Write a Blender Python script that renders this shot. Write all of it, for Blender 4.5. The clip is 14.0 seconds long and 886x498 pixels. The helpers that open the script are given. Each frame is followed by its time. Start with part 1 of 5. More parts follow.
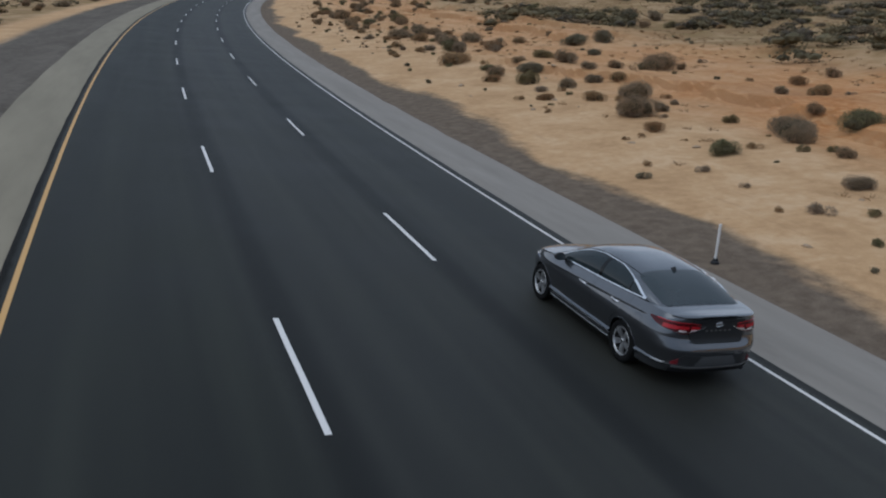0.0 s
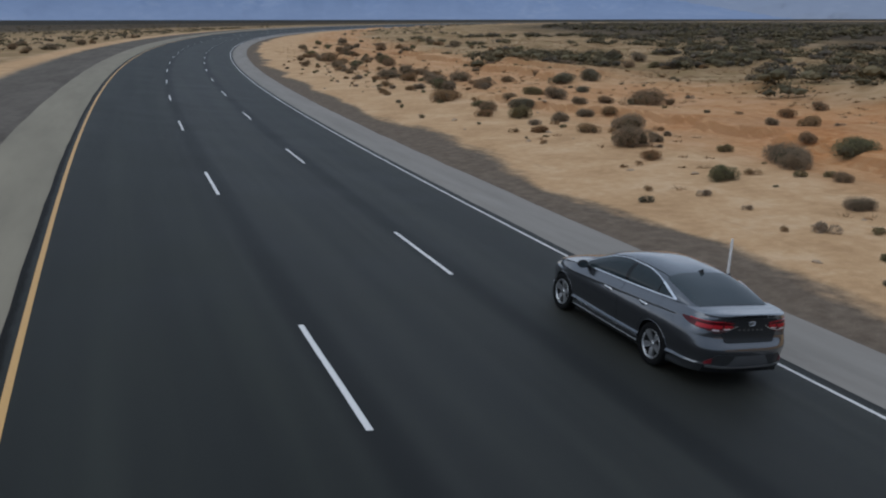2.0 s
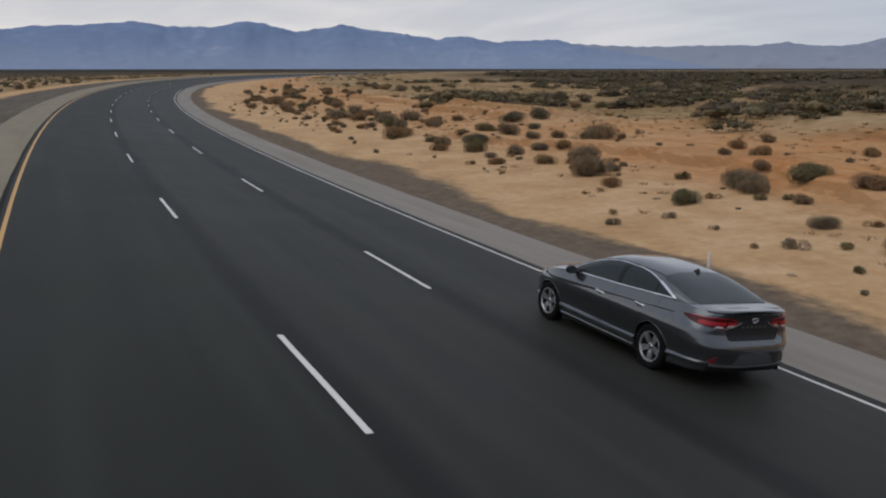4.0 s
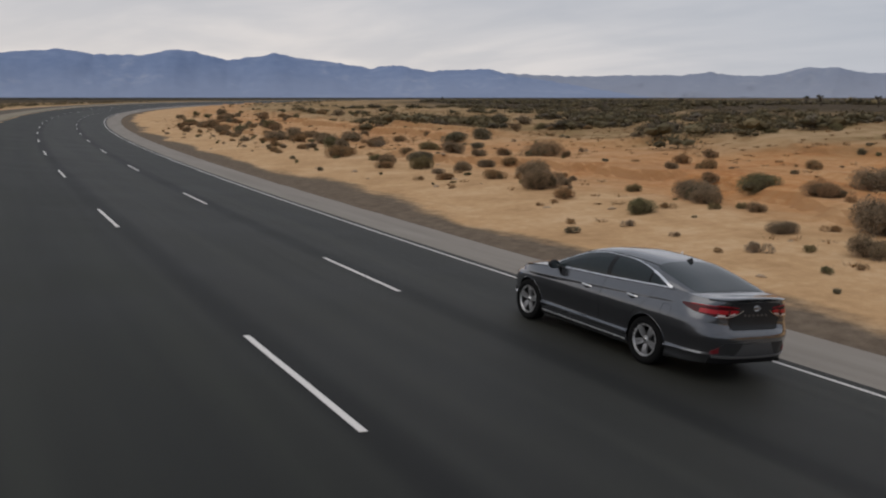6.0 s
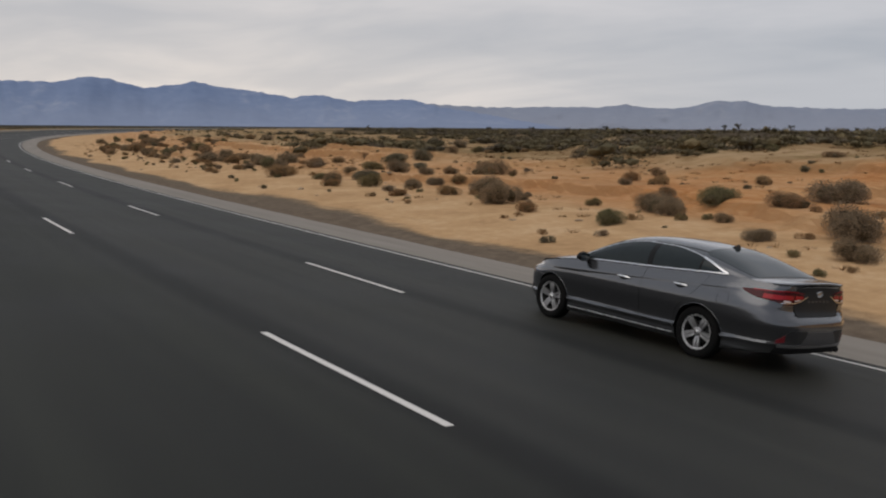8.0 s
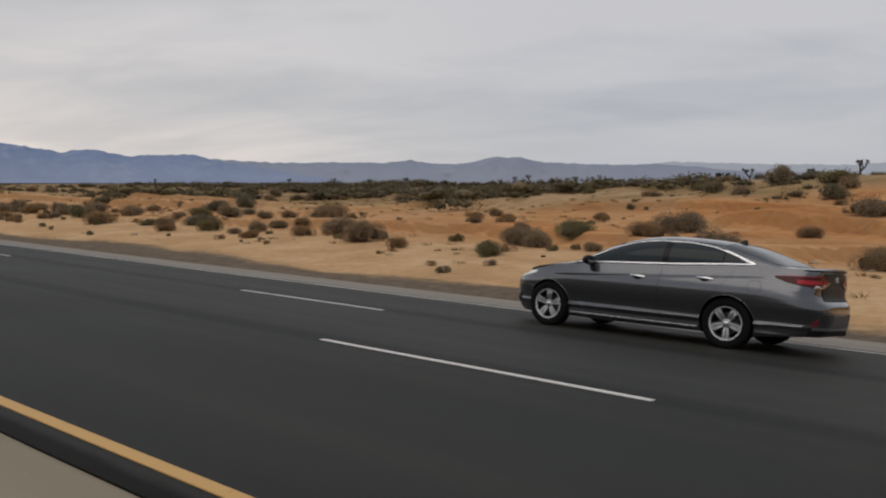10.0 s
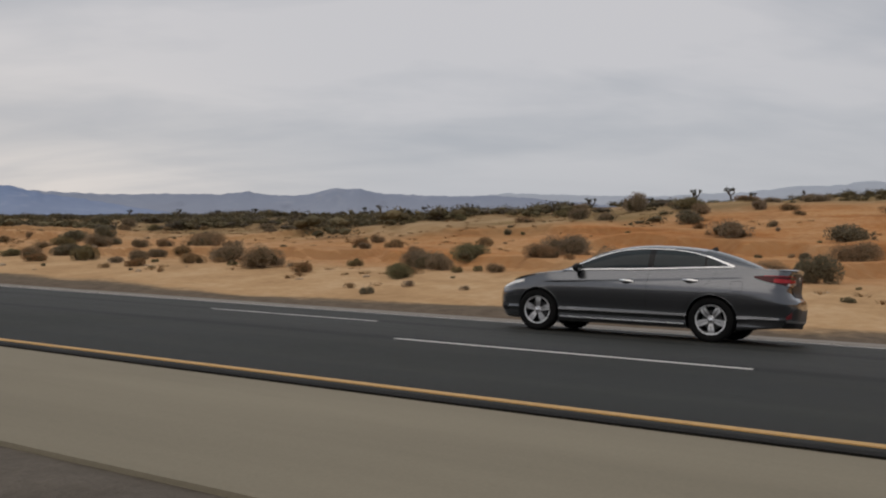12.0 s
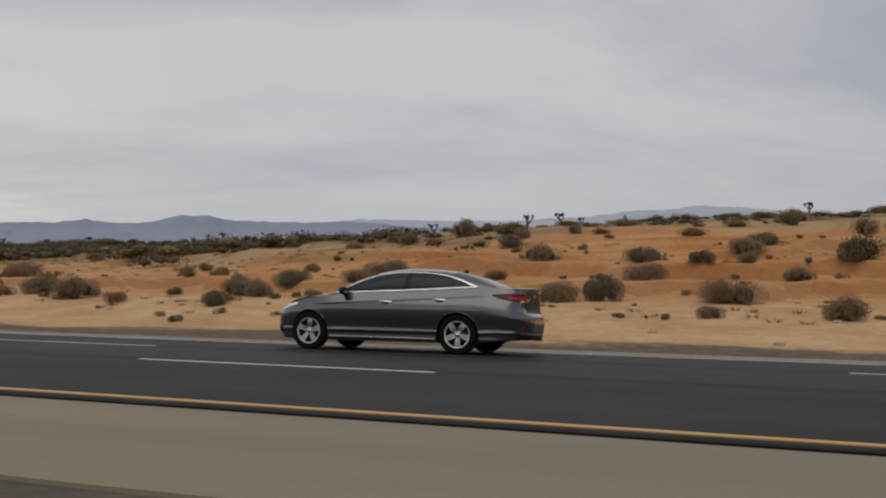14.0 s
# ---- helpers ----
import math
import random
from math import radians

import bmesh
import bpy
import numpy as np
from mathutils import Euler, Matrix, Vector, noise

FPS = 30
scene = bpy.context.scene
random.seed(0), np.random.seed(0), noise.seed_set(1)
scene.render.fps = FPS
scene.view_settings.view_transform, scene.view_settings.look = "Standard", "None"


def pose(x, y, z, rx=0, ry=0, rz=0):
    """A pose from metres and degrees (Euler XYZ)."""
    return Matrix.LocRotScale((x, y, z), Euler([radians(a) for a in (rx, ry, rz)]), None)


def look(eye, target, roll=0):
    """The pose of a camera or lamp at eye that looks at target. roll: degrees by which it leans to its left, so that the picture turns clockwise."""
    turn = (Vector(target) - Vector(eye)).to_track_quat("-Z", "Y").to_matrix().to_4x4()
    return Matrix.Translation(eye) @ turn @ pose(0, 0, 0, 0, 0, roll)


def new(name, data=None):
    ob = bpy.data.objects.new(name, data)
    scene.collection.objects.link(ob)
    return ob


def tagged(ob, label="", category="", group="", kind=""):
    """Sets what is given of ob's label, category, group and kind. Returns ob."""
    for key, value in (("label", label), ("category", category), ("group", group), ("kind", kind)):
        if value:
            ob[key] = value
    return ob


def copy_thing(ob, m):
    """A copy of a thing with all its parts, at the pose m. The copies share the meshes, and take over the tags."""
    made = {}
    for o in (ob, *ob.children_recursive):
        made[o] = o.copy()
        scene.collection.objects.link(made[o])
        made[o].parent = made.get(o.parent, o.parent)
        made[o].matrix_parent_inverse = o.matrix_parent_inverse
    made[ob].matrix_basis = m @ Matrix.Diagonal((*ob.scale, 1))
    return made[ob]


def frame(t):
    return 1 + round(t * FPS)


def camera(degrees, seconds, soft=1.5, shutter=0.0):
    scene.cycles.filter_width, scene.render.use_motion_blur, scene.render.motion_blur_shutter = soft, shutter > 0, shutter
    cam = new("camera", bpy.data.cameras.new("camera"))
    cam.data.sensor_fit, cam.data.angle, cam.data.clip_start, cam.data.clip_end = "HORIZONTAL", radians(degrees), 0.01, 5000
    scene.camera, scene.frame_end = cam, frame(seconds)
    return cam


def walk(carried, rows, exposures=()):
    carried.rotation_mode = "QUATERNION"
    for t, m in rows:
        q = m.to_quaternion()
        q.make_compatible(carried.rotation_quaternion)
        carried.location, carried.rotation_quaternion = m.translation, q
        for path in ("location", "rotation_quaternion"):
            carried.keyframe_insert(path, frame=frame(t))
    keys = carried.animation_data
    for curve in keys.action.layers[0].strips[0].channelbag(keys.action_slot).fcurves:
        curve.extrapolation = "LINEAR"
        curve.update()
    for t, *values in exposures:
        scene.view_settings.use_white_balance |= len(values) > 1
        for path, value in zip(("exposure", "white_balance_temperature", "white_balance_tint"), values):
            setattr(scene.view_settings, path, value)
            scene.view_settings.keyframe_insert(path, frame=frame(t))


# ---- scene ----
PATH = [
    (0, (-7.545, -11.833, 5.886), (-5.604, -6.472, 4.016), -0.07),
    (0.5, (-7.603, -11.784, 5.717), (-5.639, -6.408, 3.915), -0.04),
    (1, (-7.721, -11.746, 5.547), (-5.752, -6.350, 3.812), -0.04),
    (1.5, (-8.034, -11.677, 5.396), (-5.990, -6.288, 3.730), -0.01),
    (2, (-8.256, -11.690, 5.262), (-6.163, -6.291, 3.693), -0.07),
    (2.5, (-8.455, -11.592, 5.102), (-6.288, -6.193, 3.636), -0.07),
    (3, (-8.545, -11.437, 4.844), (-6.271, -6.058, 3.468), 0.01),
    (5.5, (-8.853, -10.241, 3.966), (-6.068, -5.044, 2.858), -0.09),
    (6, (-8.896, -10.003, 3.753), (-5.998, -4.856, 2.697), 0.03),
    (6.5, (-8.904, -9.675, 3.574), (-5.898, -4.582, 2.561), 0.06),
    (7, (-9.100, -9.276, 3.375), (-5.955, -4.257, 2.417), 0.25),
    (7.5, (-9.335, -8.831, 3.217), (-6.074, -3.877, 2.309), 0.14),
    (8, (-9.613, -8.364, 3.009), (-6.240, -3.475, 2.160), 0.40),
    (10.5, (-12.209, -5.264, 2.108), (-7.491, -1.577, 1.725), -0.11),
    (11, (-12.750, -4.708, 2.011), (-7.889, -1.208, 1.676), -0.19),
    (11.5, (-13.272, -4.511, 1.993), (-8.278, -1.198, 1.695), -0.02),
    (12, (-13.689, -4.375, 1.980), (-8.525, -1.329, 1.742), -0.08),
    (12.5, (-14.025, -4.298, 1.967), (-8.688, -1.560, 1.806), -0.51),
    (13, (-14.236, -4.589, 1.967), (-8.767, -2.122, 1.864), -0.78),
    (13.5, (-14.305, -5.320, 1.984), (-8.765, -3.016, 1.905), -0.34),
    (14, (-14.154, -6.204, 2.001), (-8.541, -4.084, 1.937), -0.71),
]
EXPOSURES = [(0, 0.05, 5650, 7), (2, 0.0, 5650, 7), (3.2, -0.03, 6050, 9.5), (5.5, 0.0, 6650, 12), (8, -0.02, 6900, 12), (11, -0.03, 6980, 12), (14, -0.06, 7000, 12)]

cam = camera(55.00, 14.0, soft=2.15)
walk(cam, [(t, look(eye, target, roll)) for t, eye, target, roll in PATH], EXPOSURES)

# ---- daylight: an overcast sky over the desert ----
SUN_ELEVATION, SUN_AZIMUTH = radians(58), radians(255)
world = bpy.data.worlds.new("overcast_sky")
scene.world = world
world.use_nodes = True


class Net:
    """Short-hand for node trees."""

    def __init__(self, tree):
        self.tree = tree

    def node(self, kind):
        return self.tree.nodes.new(kind)

    def link(self, a, b):
        self.tree.links.new(a, b)

    def put(self, socket, value):
        if isinstance(value, bpy.types.NodeSocket):
            self.link(value, socket)
        else:
            socket.default_value = value

    def math(self, op, a, b=0.0, c=0.0, clamp=False):
        n = self.node("ShaderNodeMath")
        n.operation, n.use_clamp = op, clamp
        for s, v in zip(n.inputs, (a, b, c)):
            self.put(s, v)
        return n.outputs[0]

    def mix(self, fac, a, b, blend="MIX"):
        n = self.node("ShaderNodeMix")
        n.data_type, n.blend_type = "RGBA", blend
        self.put(n.inputs[0], fac)
        for s, v in ((n.inputs[6], a), (n.inputs[7], b)):
            self.put(s, v if isinstance(v, bpy.types.NodeSocket) else (*v, 1))
        return n.outputs[2]

    def noise(self, vector, scale, detail=4.0, rough=0.55, warp=0.0):
        n = self.node("ShaderNodeTexNoise")
        n.inputs["Scale"].default_value, n.inputs["Detail"].default_value = scale, detail
        n.inputs["Roughness"].default_value, n.inputs["Distortion"].default_value = rough, warp
        if vector is not None:
            self.link(vector, n.inputs["Vector"])
        return n.outputs["Fac"]

    def ramp(self, fac, *stops):
        n = self.node("ShaderNodeValToRGB")
        e = n.color_ramp.elements
        while len(e) < len(stops):
            e.new(0.5)
        for item, (at, col) in zip(e, stops):
            item.position = at
            item.color = (*col, 1) if isinstance(col, tuple) else (col, col, col, 1)
        self.put(n.inputs[0], fac)
        return n.outputs[0]

    def span(self, value, lo, hi):
        n = self.node("ShaderNodeMapRange")
        n.interpolation_type = "SMOOTHSTEP"
        self.put(n.inputs[0], value)
        n.inputs[1].default_value, n.inputs[2].default_value = lo, hi
        return n.outputs[0]


def build_sky():
    w = Net(world.node_tree)
    world.node_tree.nodes.clear()
    sky = w.node("ShaderNodeTexSky")
    sky.sky_type, sky.sun_disc = "NISHITA", False
    sky.sun_elevation, sky.sun_rotation = SUN_ELEVATION, SUN_AZIMUTH
    sky.air_density, sky.dust_density = 1.0, 2.0
    co = w.node("ShaderNodeTexCoord").outputs["Generated"]
    sep = w.node("ShaderNodeSeparateXYZ")
    w.link(co, sep.inputs[0])
    x, y, z = sep.outputs
    up = w.math("MAXIMUM", z, 0.0)
    deep = w.math("ADD", up, 0.19)
    flat = w.node("ShaderNodeCombineXYZ")
    # long cloud streaks, drawn out along one heading
    u = w.math("ADD", w.math("MULTIPLY", x, 0.8), w.math("MULTIPLY", y, 0.6))
    v = w.math("SUBTRACT", w.math("MULTIPLY", y, 0.8), w.math("MULTIPLY", x, 0.6))
    w.link(w.math("DIVIDE", u, deep), flat.inputs[0])
    w.link(w.math("MULTIPLY", w.math("DIVIDE", v, deep), 0.6), flat.inputs[1])
    big = w.noise(flat.outputs[0], 0.62, 5, 0.5, 0.7)
    fine = w.noise(flat.outputs[0], 2.2, 4, 0.55, 0.4)
    cloud = w.math("ADD", w.math("MULTIPLY", big, 0.72), w.math("MULTIPLY", fine, 0.28))
    grey = w.ramp(cloud, (0.40, (0.420, 0.464, 0.535)), (0.50, (0.498, 0.533, 0.595)), (0.60, (0.605, 0.628, 0.682)))
    glow = w.math("POWER", w.math("SUBTRACT", 1.0, up, clamp=True), 9.5)
    # the pale break under the clouds, warmer to the north
    west = w.span(w.math("SUBTRACT", y, w.math("MULTIPLY", x, 0.25)), 0.28, 1.03)
    # the sky is dimmed to the south, mostly unseen, so the car's tail reflects less
    south = w.span(y, -0.85, 0.30)
    low = w.mix(west, w.mix(south, (0.33, 0.365, 0.43), (0.50, 0.545, 0.62)), (1.18, 1.07, 0.96))
    col = w.mix(w.math("MULTIPLY", glow, w.math("MULTIPLY_ADD", w.span(cloud, 0.38, 0.62), 0.5, 0.55)), w.mix(south, w.mix(1.0, grey, (0.80, 0.80, 0.81), "MULTIPLY"), grey), low)
    thin = w.mix(1.0, sky.outputs[0], (0.07, 0.07, 0.07), "MULTIPLY")
    bg = w.node("ShaderNodeBackground")
    w.link(w.mix(0.10, col, thin), bg.inputs[0])
    bg.inputs[1].default_value = 1.0
    out = w.node("ShaderNodeOutputWorld")
    w.link(bg.outputs[0], out.inputs[0])


build_sky()
sun = new("sun", bpy.data.lights.new("sun", "SUN"))
sun.data.energy, sun.data.angle, sun.data.color = 0.9, radians(80), (1.0, 0.95, 0.88)
sun.matrix_world = look((0, 0, 60), (-40 * math.sin(SUN_AZIMUTH), -40 * math.cos(SUN_AZIMUTH), 60 - 40 * math.tan(SUN_ELEVATION)))

# ---- materials ----


def material(name):
    m = bpy.data.materials.new(name)
    m.use_nodes = True
    n = Net(m.node_tree)
    b = m.node_tree.nodes["Principled BSDF"]
    return m, n, b


def bump(n, b, height, strength, distance):
    k = n.node("ShaderNodeBump")
    k.inputs["Strength"].default_value, k.inputs["Distance"].default_value = strength, distance
    n.link(height, k.inputs["Height"])
    n.link(k.outputs[0], b.inputs["Normal"])


def plain(name, col, rough=0.5, metal=0.0, coat=0.0, vary=0.12, scale=9.0, grain=0.0, shine=0.5):
    """A material of one colour with uneven tone and gloss."""
    m, n, b = material(name)
    co = n.node("ShaderNodeTexCoord").outputs["Object"]
    k = n.noise(co, scale, 5)
    dark = tuple(c * (1 - vary) for c in col)
    lite = tuple(min(1, c * (1 + vary)) for c in col)
    n.link(n.mix(k, dark, lite), b.inputs["Base Color"])
    n.link(n.math("MULTIPLY_ADD", n.noise(co, scale * 3.7, 3), 0.25 * rough, 0.87 * rough), b.inputs["Roughness"])
    b.inputs["Metallic"].default_value, b.inputs["Coat Weight"].default_value = metal, coat
    b.inputs["Coat Roughness"].default_value = 0.04
    b.inputs["Specular IOR Level"].default_value = shine
    if grain:
        bump(n, b, n.noise(co, scale * 14, 3), grain, 0.002)
    return m


def road_place(n):
    """Place in the world, distance right of the car's line, distance along it."""
    pos = n.node("ShaderNodeNewGeometry").outputs["Position"]
    sep = n.node("ShaderNodeSeparateXYZ")
    n.link(pos, sep.inputs[0])
    dx = n.math("SUBTRACT", sep.outputs[0], RADIUS)
    rho = n.math("SQRT", n.math("ADD", n.math("MULTIPLY", dx, dx), n.math("MULTIPLY", sep.outputs[1], sep.outputs[1])))
    side = n.math("SUBTRACT", RADIUS, rho)
    turn = n.math("ARCTAN2", sep.outputs[1], n.math("MULTIPLY", dx, -1.0))
    return pos, side, n.math("MULTIPLY", turn, RADIUS)


def strip_vector(n, side, along, squash):
    c = n.node("ShaderNodeCombineXYZ")
    n.link(side, c.inputs[0])
    n.link(n.math("MULTIPLY", along, squash), c.inputs[1])
    return c.outputs[0]


RADIUS = 943.0
BANK = radians(5.9)
SLOPE = math.tan(BANK)


def asphalt_material():
    m, n, b = material("dark_asphalt")
    pos, side, along = road_place(n)
    grain = n.noise(pos, 90, 3, 0.7)
    patch = n.noise(pos, 0.35, 4, 0.5)
    streak = n.noise(strip_vector(n, side, along, 0.03), 1.1, 4, 0.55)
    fine_streak = n.noise(strip_vector(n, side, along, 0.02), 5.0, 3, 0.5)
    tone = n.math("ADD", n.math("MULTIPLY", streak, 0.6), n.math("ADD", n.math("MULTIPLY", patch, 0.25), n.math("MULTIPLY", fine_streak, 0.15)))
    base = n.ramp(tone, (0.40, (0.0138, 0.0144, 0.0117)), (0.50, (0.0195, 0.0202, 0.0162)), (0.60, (0.0280, 0.0288, 0.0228)))
    # the outer lane is darker
    base = n.mix(n.math("SUBTRACT", 1.0, n.span(side, -6.6, -5.2)), base, n.mix(1.0, base, (0.80, 0.85, 0.82), "MULTIPLY"))
    # sealed seams beside the lane lines
    seam = None
    for at in (-1.98, -5.66):
        d = n.math("ABSOLUTE", n.math("ADD", n.math("SUBTRACT", side, at), n.math("MULTIPLY_ADD", n.noise(strip_vector(n, side, along, 0.05), 2.0, 3), 0.24, -0.12)))
        k = n.math("SUBTRACT", 1.0, n.span(d, 0.10, 0.48))
        seam = k if seam is None else n.math("MAXIMUM", seam, k)
    base = n.mix(n.math("MULTIPLY", seam, 0.62), base, (0.0085, 0.009, 0.0095))
    # tracks that the wheels have polished
    track = n.math("MULTIPLY_ADD", n.math("COSINE", n.math("MULTIPLY", n.math("ADD", side, 0.05), math.tau / 1.85)), 0.5, 0.5)
    track = n.math("MULTIPLY", n.math("POWER", track, 1.5), n.math("MULTIPLY_ADD", streak, 0.9, -0.1))
    base = n.mix(n.math("MULTIPLY", track, 0.55), base, (0.0095, 0.0115, 0.0105))
    # tarry edges outside the edge lines
    ragged = n.math("ADD", side, n.math("MULTIPLY_ADD", n.noise(strip_vector(n, side, along, 0.25), 6.0, 4, 0.65), 0.16, -0.08))
    rim = n.math("MAXIMUM", n.math("SUBTRACT", 1.0, n.span(ragged, -9.90, -9.80)), n.math("MULTIPLY", n.span(ragged, 1.50, 1.68), 0.5))
    base = n.mix(n.math("MULTIPLY", rim, 0.85), base, (0.0095, 0.0084, 0.0075))
    speck = n.math("MULTIPLY_ADD", grain, 0.5, 0.75)
    n.link(n.mix(1.0, base, n.ramp(speck, (0.0, 0.0), (1.0, 1.0)), "MULTIPLY"), b.inputs["Base Color"])
    n.link(n.math("MULTIPLY_ADD", n.math("MAXIMUM", rim, n.math("MULTIPLY", seam, 0.6)), -0.17, n.math("MULTIPLY_ADD", n.span(side, -6.6, -5.2), 0.09, 0.235)), b.inputs["Specular IOR Level"])
    n.link(n.math("MULTIPLY_ADD", patch, 0.15, 0.58), b.inputs["Roughness"])
    bump(n, b, grain, 0.5, 0.006)
    return m


def concrete_material(name, col, dirt):
    m, n, b = material(name)
    pos, side, along = road_place(n)
    grain = n.noise(pos, 60, 4, 0.7)
    patch = n.noise(strip_vector(n, side, along, 0.12), 0.9, 5, 0.6)
    stain = n.span(n.noise(strip_vector(n, side, along, 0.3), 0.7, 6, 0.65, 0.5), 0.5, 0.75)
    base = n.ramp(patch, (0.3, tuple(c * 0.86 for c in col)), (0.7, tuple(c * 1.12 for c in col)))
    base = n.mix(n.math("MULTIPLY", stain, 0.35), base, dirt)
    n.link(n.mix(0.2, base, n.ramp(grain, (0.3, 0.4), (0.7, 1.0)), "MULTIPLY"), b.inputs["Base Color"])
    b.inputs["Roughness"].default_value = 0.9
    b.inputs["Specular IOR Level"].default_value = 0.25
    bump(n, b, grain, 0.2, 0.003)
    return m


def ground_material():
    m, n, b = material("desert_ground")
    pos, side, along = road_place(n)
    wide = n.noise(pos, 0.06, 5, 0.6)
    mid = n.noise(pos, 0.35, 5, 0.6, 0.5)
    fine = n.noise(pos, 2.6, 5, 0.65)
    grain = n.noise(pos, 28, 3, 0.7)
    drift = n.noise(strip_vector(n, side, along, 0.22), 0.5, 5, 0.6, 0.6)
    sand = n.ramp(n.math("ADD", n.math("MULTIPLY", mid, 0.6), n.math("MULTIPLY", fine, 0.4)), (0.36, (0.45, 0.276, 0.142)), (0.50, (0.565, 0.360, 0.190)), (0.62, (0.645, 0.44, 0.26)))
    rust = n.ramp(n.math("ADD", n.math("MULTIPLY", drift, 0.6), n.math("MULTIPLY", fine, 0.4)), (0.38, (0.35, 0.132, 0.043)), (0.5, (0.48, 0.212, 0.078)), (0.61, (0.58, 0.32, 0.148)))
    scrub = n.ramp(n.math("ADD", n.math("MULTIPLY", mid, 0.5), n.math("MULTIPLY", wide, 0.5)), (0.38, (0.275, 0.175, 0.088)), (0.48, (0.315, 0.208, 0.106)), (0.56, (0.45, 0.31, 0.175)))
    gravel = n.ramp(fine, (0.3, (0.125, 0.095, 0.07)), (0.7, (0.205, 0.16, 0.118)))
    # shallow wash lines and pebbles
    wash = n.span(n.noise(strip_vector(n, side, along, 0.16), 1.6, 6, 0.7, 1.2), 0.56, 0.72)
    sand = n.mix(n.math("MULTIPLY", wash, 0.32), sand, (0.36, 0.22, 0.115))
    cut = n.span(n.noise(strip_vector(n, side, along, 0.10), 0.85, 7, 0.72, 2.0), 0.54, 0.66)
    rust = n.mix(n.math("MULTIPLY", cut, 0.6), rust, (0.27, 0.115, 0.045))
    rust = n.mix(n.math("MULTIPLY", wash, 0.5), rust, (0.30, 0.13, 0.05))
    pebble = n.span(n.noise(pos, 7.0, 4, 0.75), 0.66, 0.74)
    sand = n.mix(n.math("MULTIPLY", pebble, 0.5), sand, (0.22, 0.14, 0.085))
    wob = n.math("MULTIPLY_ADD", drift, 9.0, -4.5)
    wide_wob = n.math("MULTIPLY_ADD", wide, 26.0, -13.0)
    patchy = n.math("MULTIPLY_ADD", n.span(n.noise(pos, 0.11, 4, 0.55), 0.40, 0.60), 0.4, 0.6)
    # the rust soil thins out further along the road
    patchy = n.math("MULTIPLY", patchy, n.math("MULTIPLY_ADD", n.span(along, 14.0, 48.0), -0.5, 1.0))
    col = n.mix(n.math("MULTIPLY", n.span(n.math("ADD", side, wob), 12.0, 20.0), patchy), sand, rust)
    # darker rust on the steep faces of the little scarps
    face = n.node("ShaderNodeSeparateXYZ")
    n.link(n.node("ShaderNodeNewGeometry").outputs["True Normal"], face.inputs[0])
    steep = n.math("MULTIPLY", n.math("SUBTRACT", 1.0, n.span(face.outputs[2], 0.78, 0.97)), n.span(side, 11.0, 15.0))
    col = n.mix(n.math("MULTIPLY", steep, n.math("MULTIPLY_ADD", fine, 0.9, 0.1)), col, n.mix(fine, (0.22, 0.098, 0.042), (0.38, 0.195, 0.085)))
    # yellowed grass among the scrub
    straw = n.math("MULTIPLY", n.span(n.noise(pos, 0.16, 5, 0.65, 0.8), 0.48, 0.60), 0.75)
    scrub = n.mix(straw, scrub, n.mix(fine, (0.205, 0.140, 0.060), (0.315, 0.222, 0.105)))
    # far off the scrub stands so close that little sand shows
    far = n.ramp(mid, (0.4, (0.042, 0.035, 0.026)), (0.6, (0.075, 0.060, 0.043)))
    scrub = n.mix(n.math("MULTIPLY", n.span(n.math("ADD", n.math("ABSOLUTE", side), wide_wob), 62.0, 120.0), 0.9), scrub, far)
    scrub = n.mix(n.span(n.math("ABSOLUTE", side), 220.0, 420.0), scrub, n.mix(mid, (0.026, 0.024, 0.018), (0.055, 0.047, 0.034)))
    col = n.mix(n.span(n.math("ADD", n.math("ADD", side, n.math("MULTIPLY", wide_wob, 0.6)), n.math("MULTIPLY", n.span(along, 3.0, 20.0), 13.0)), 40.0, 49.0), col, scrub)
    # the gravel edge that the grader left along the shoulder
    edge = n.math("ADD", side, n.math("ADD", n.math("MULTIPLY_ADD", n.noise(strip_vector(n, side, along, 0.35), 0.16, 5, 0.6), 7.0, -3.5), n.math("MULTIPLY_ADD", fine, 0.7, -0.35)))
    edge = n.math("MULTIPLY_ADD", n.math("SUBTRACT", 1.0, n.span(along, 4.0, 24.0)), 0.15, edge)
    col = n.mix(n.span(edge, 5.5, 6.5), gravel, col)
    left = n.math("MULTIPLY_ADD", side, -1.0, n.math("MULTIPLY_ADD", drift, 1.4, -0.7))
    verge = n.ramp(n.math("ADD", n.math("MULTIPLY", fine, 0.5), n.math("MULTIPLY", drift, 0.5)), (0.36, (0.100, 0.086, 0.070)), (0.64, (0.185, 0.160, 0.134)))
    lcol = n.mix(n.span(left, 16.5, 18.0), verge, sand)
    lcol = n.mix(n.span(left, 19.5, 22.0), lcol, scrub)
    col = n.mix(n.math("LESS_THAN", side, -6.0), col, lcol)
    n.link(n.mix(0.22, col, n.ramp(grain, (0.3, 0.25), (0.65, 1.0)), "MULTIPLY"), b.inputs["Base Color"])
    b.inputs["Roughness"].default_value = 0.95
    b.inputs["Specular IOR Level"].default_value = 0.05
    bump(n, b, n.math("ADD", n.math("MULTIPLY", fine, 0.8), n.math("MULTIPLY", grain, 0.15)), 0.6, 0.12)
    return m


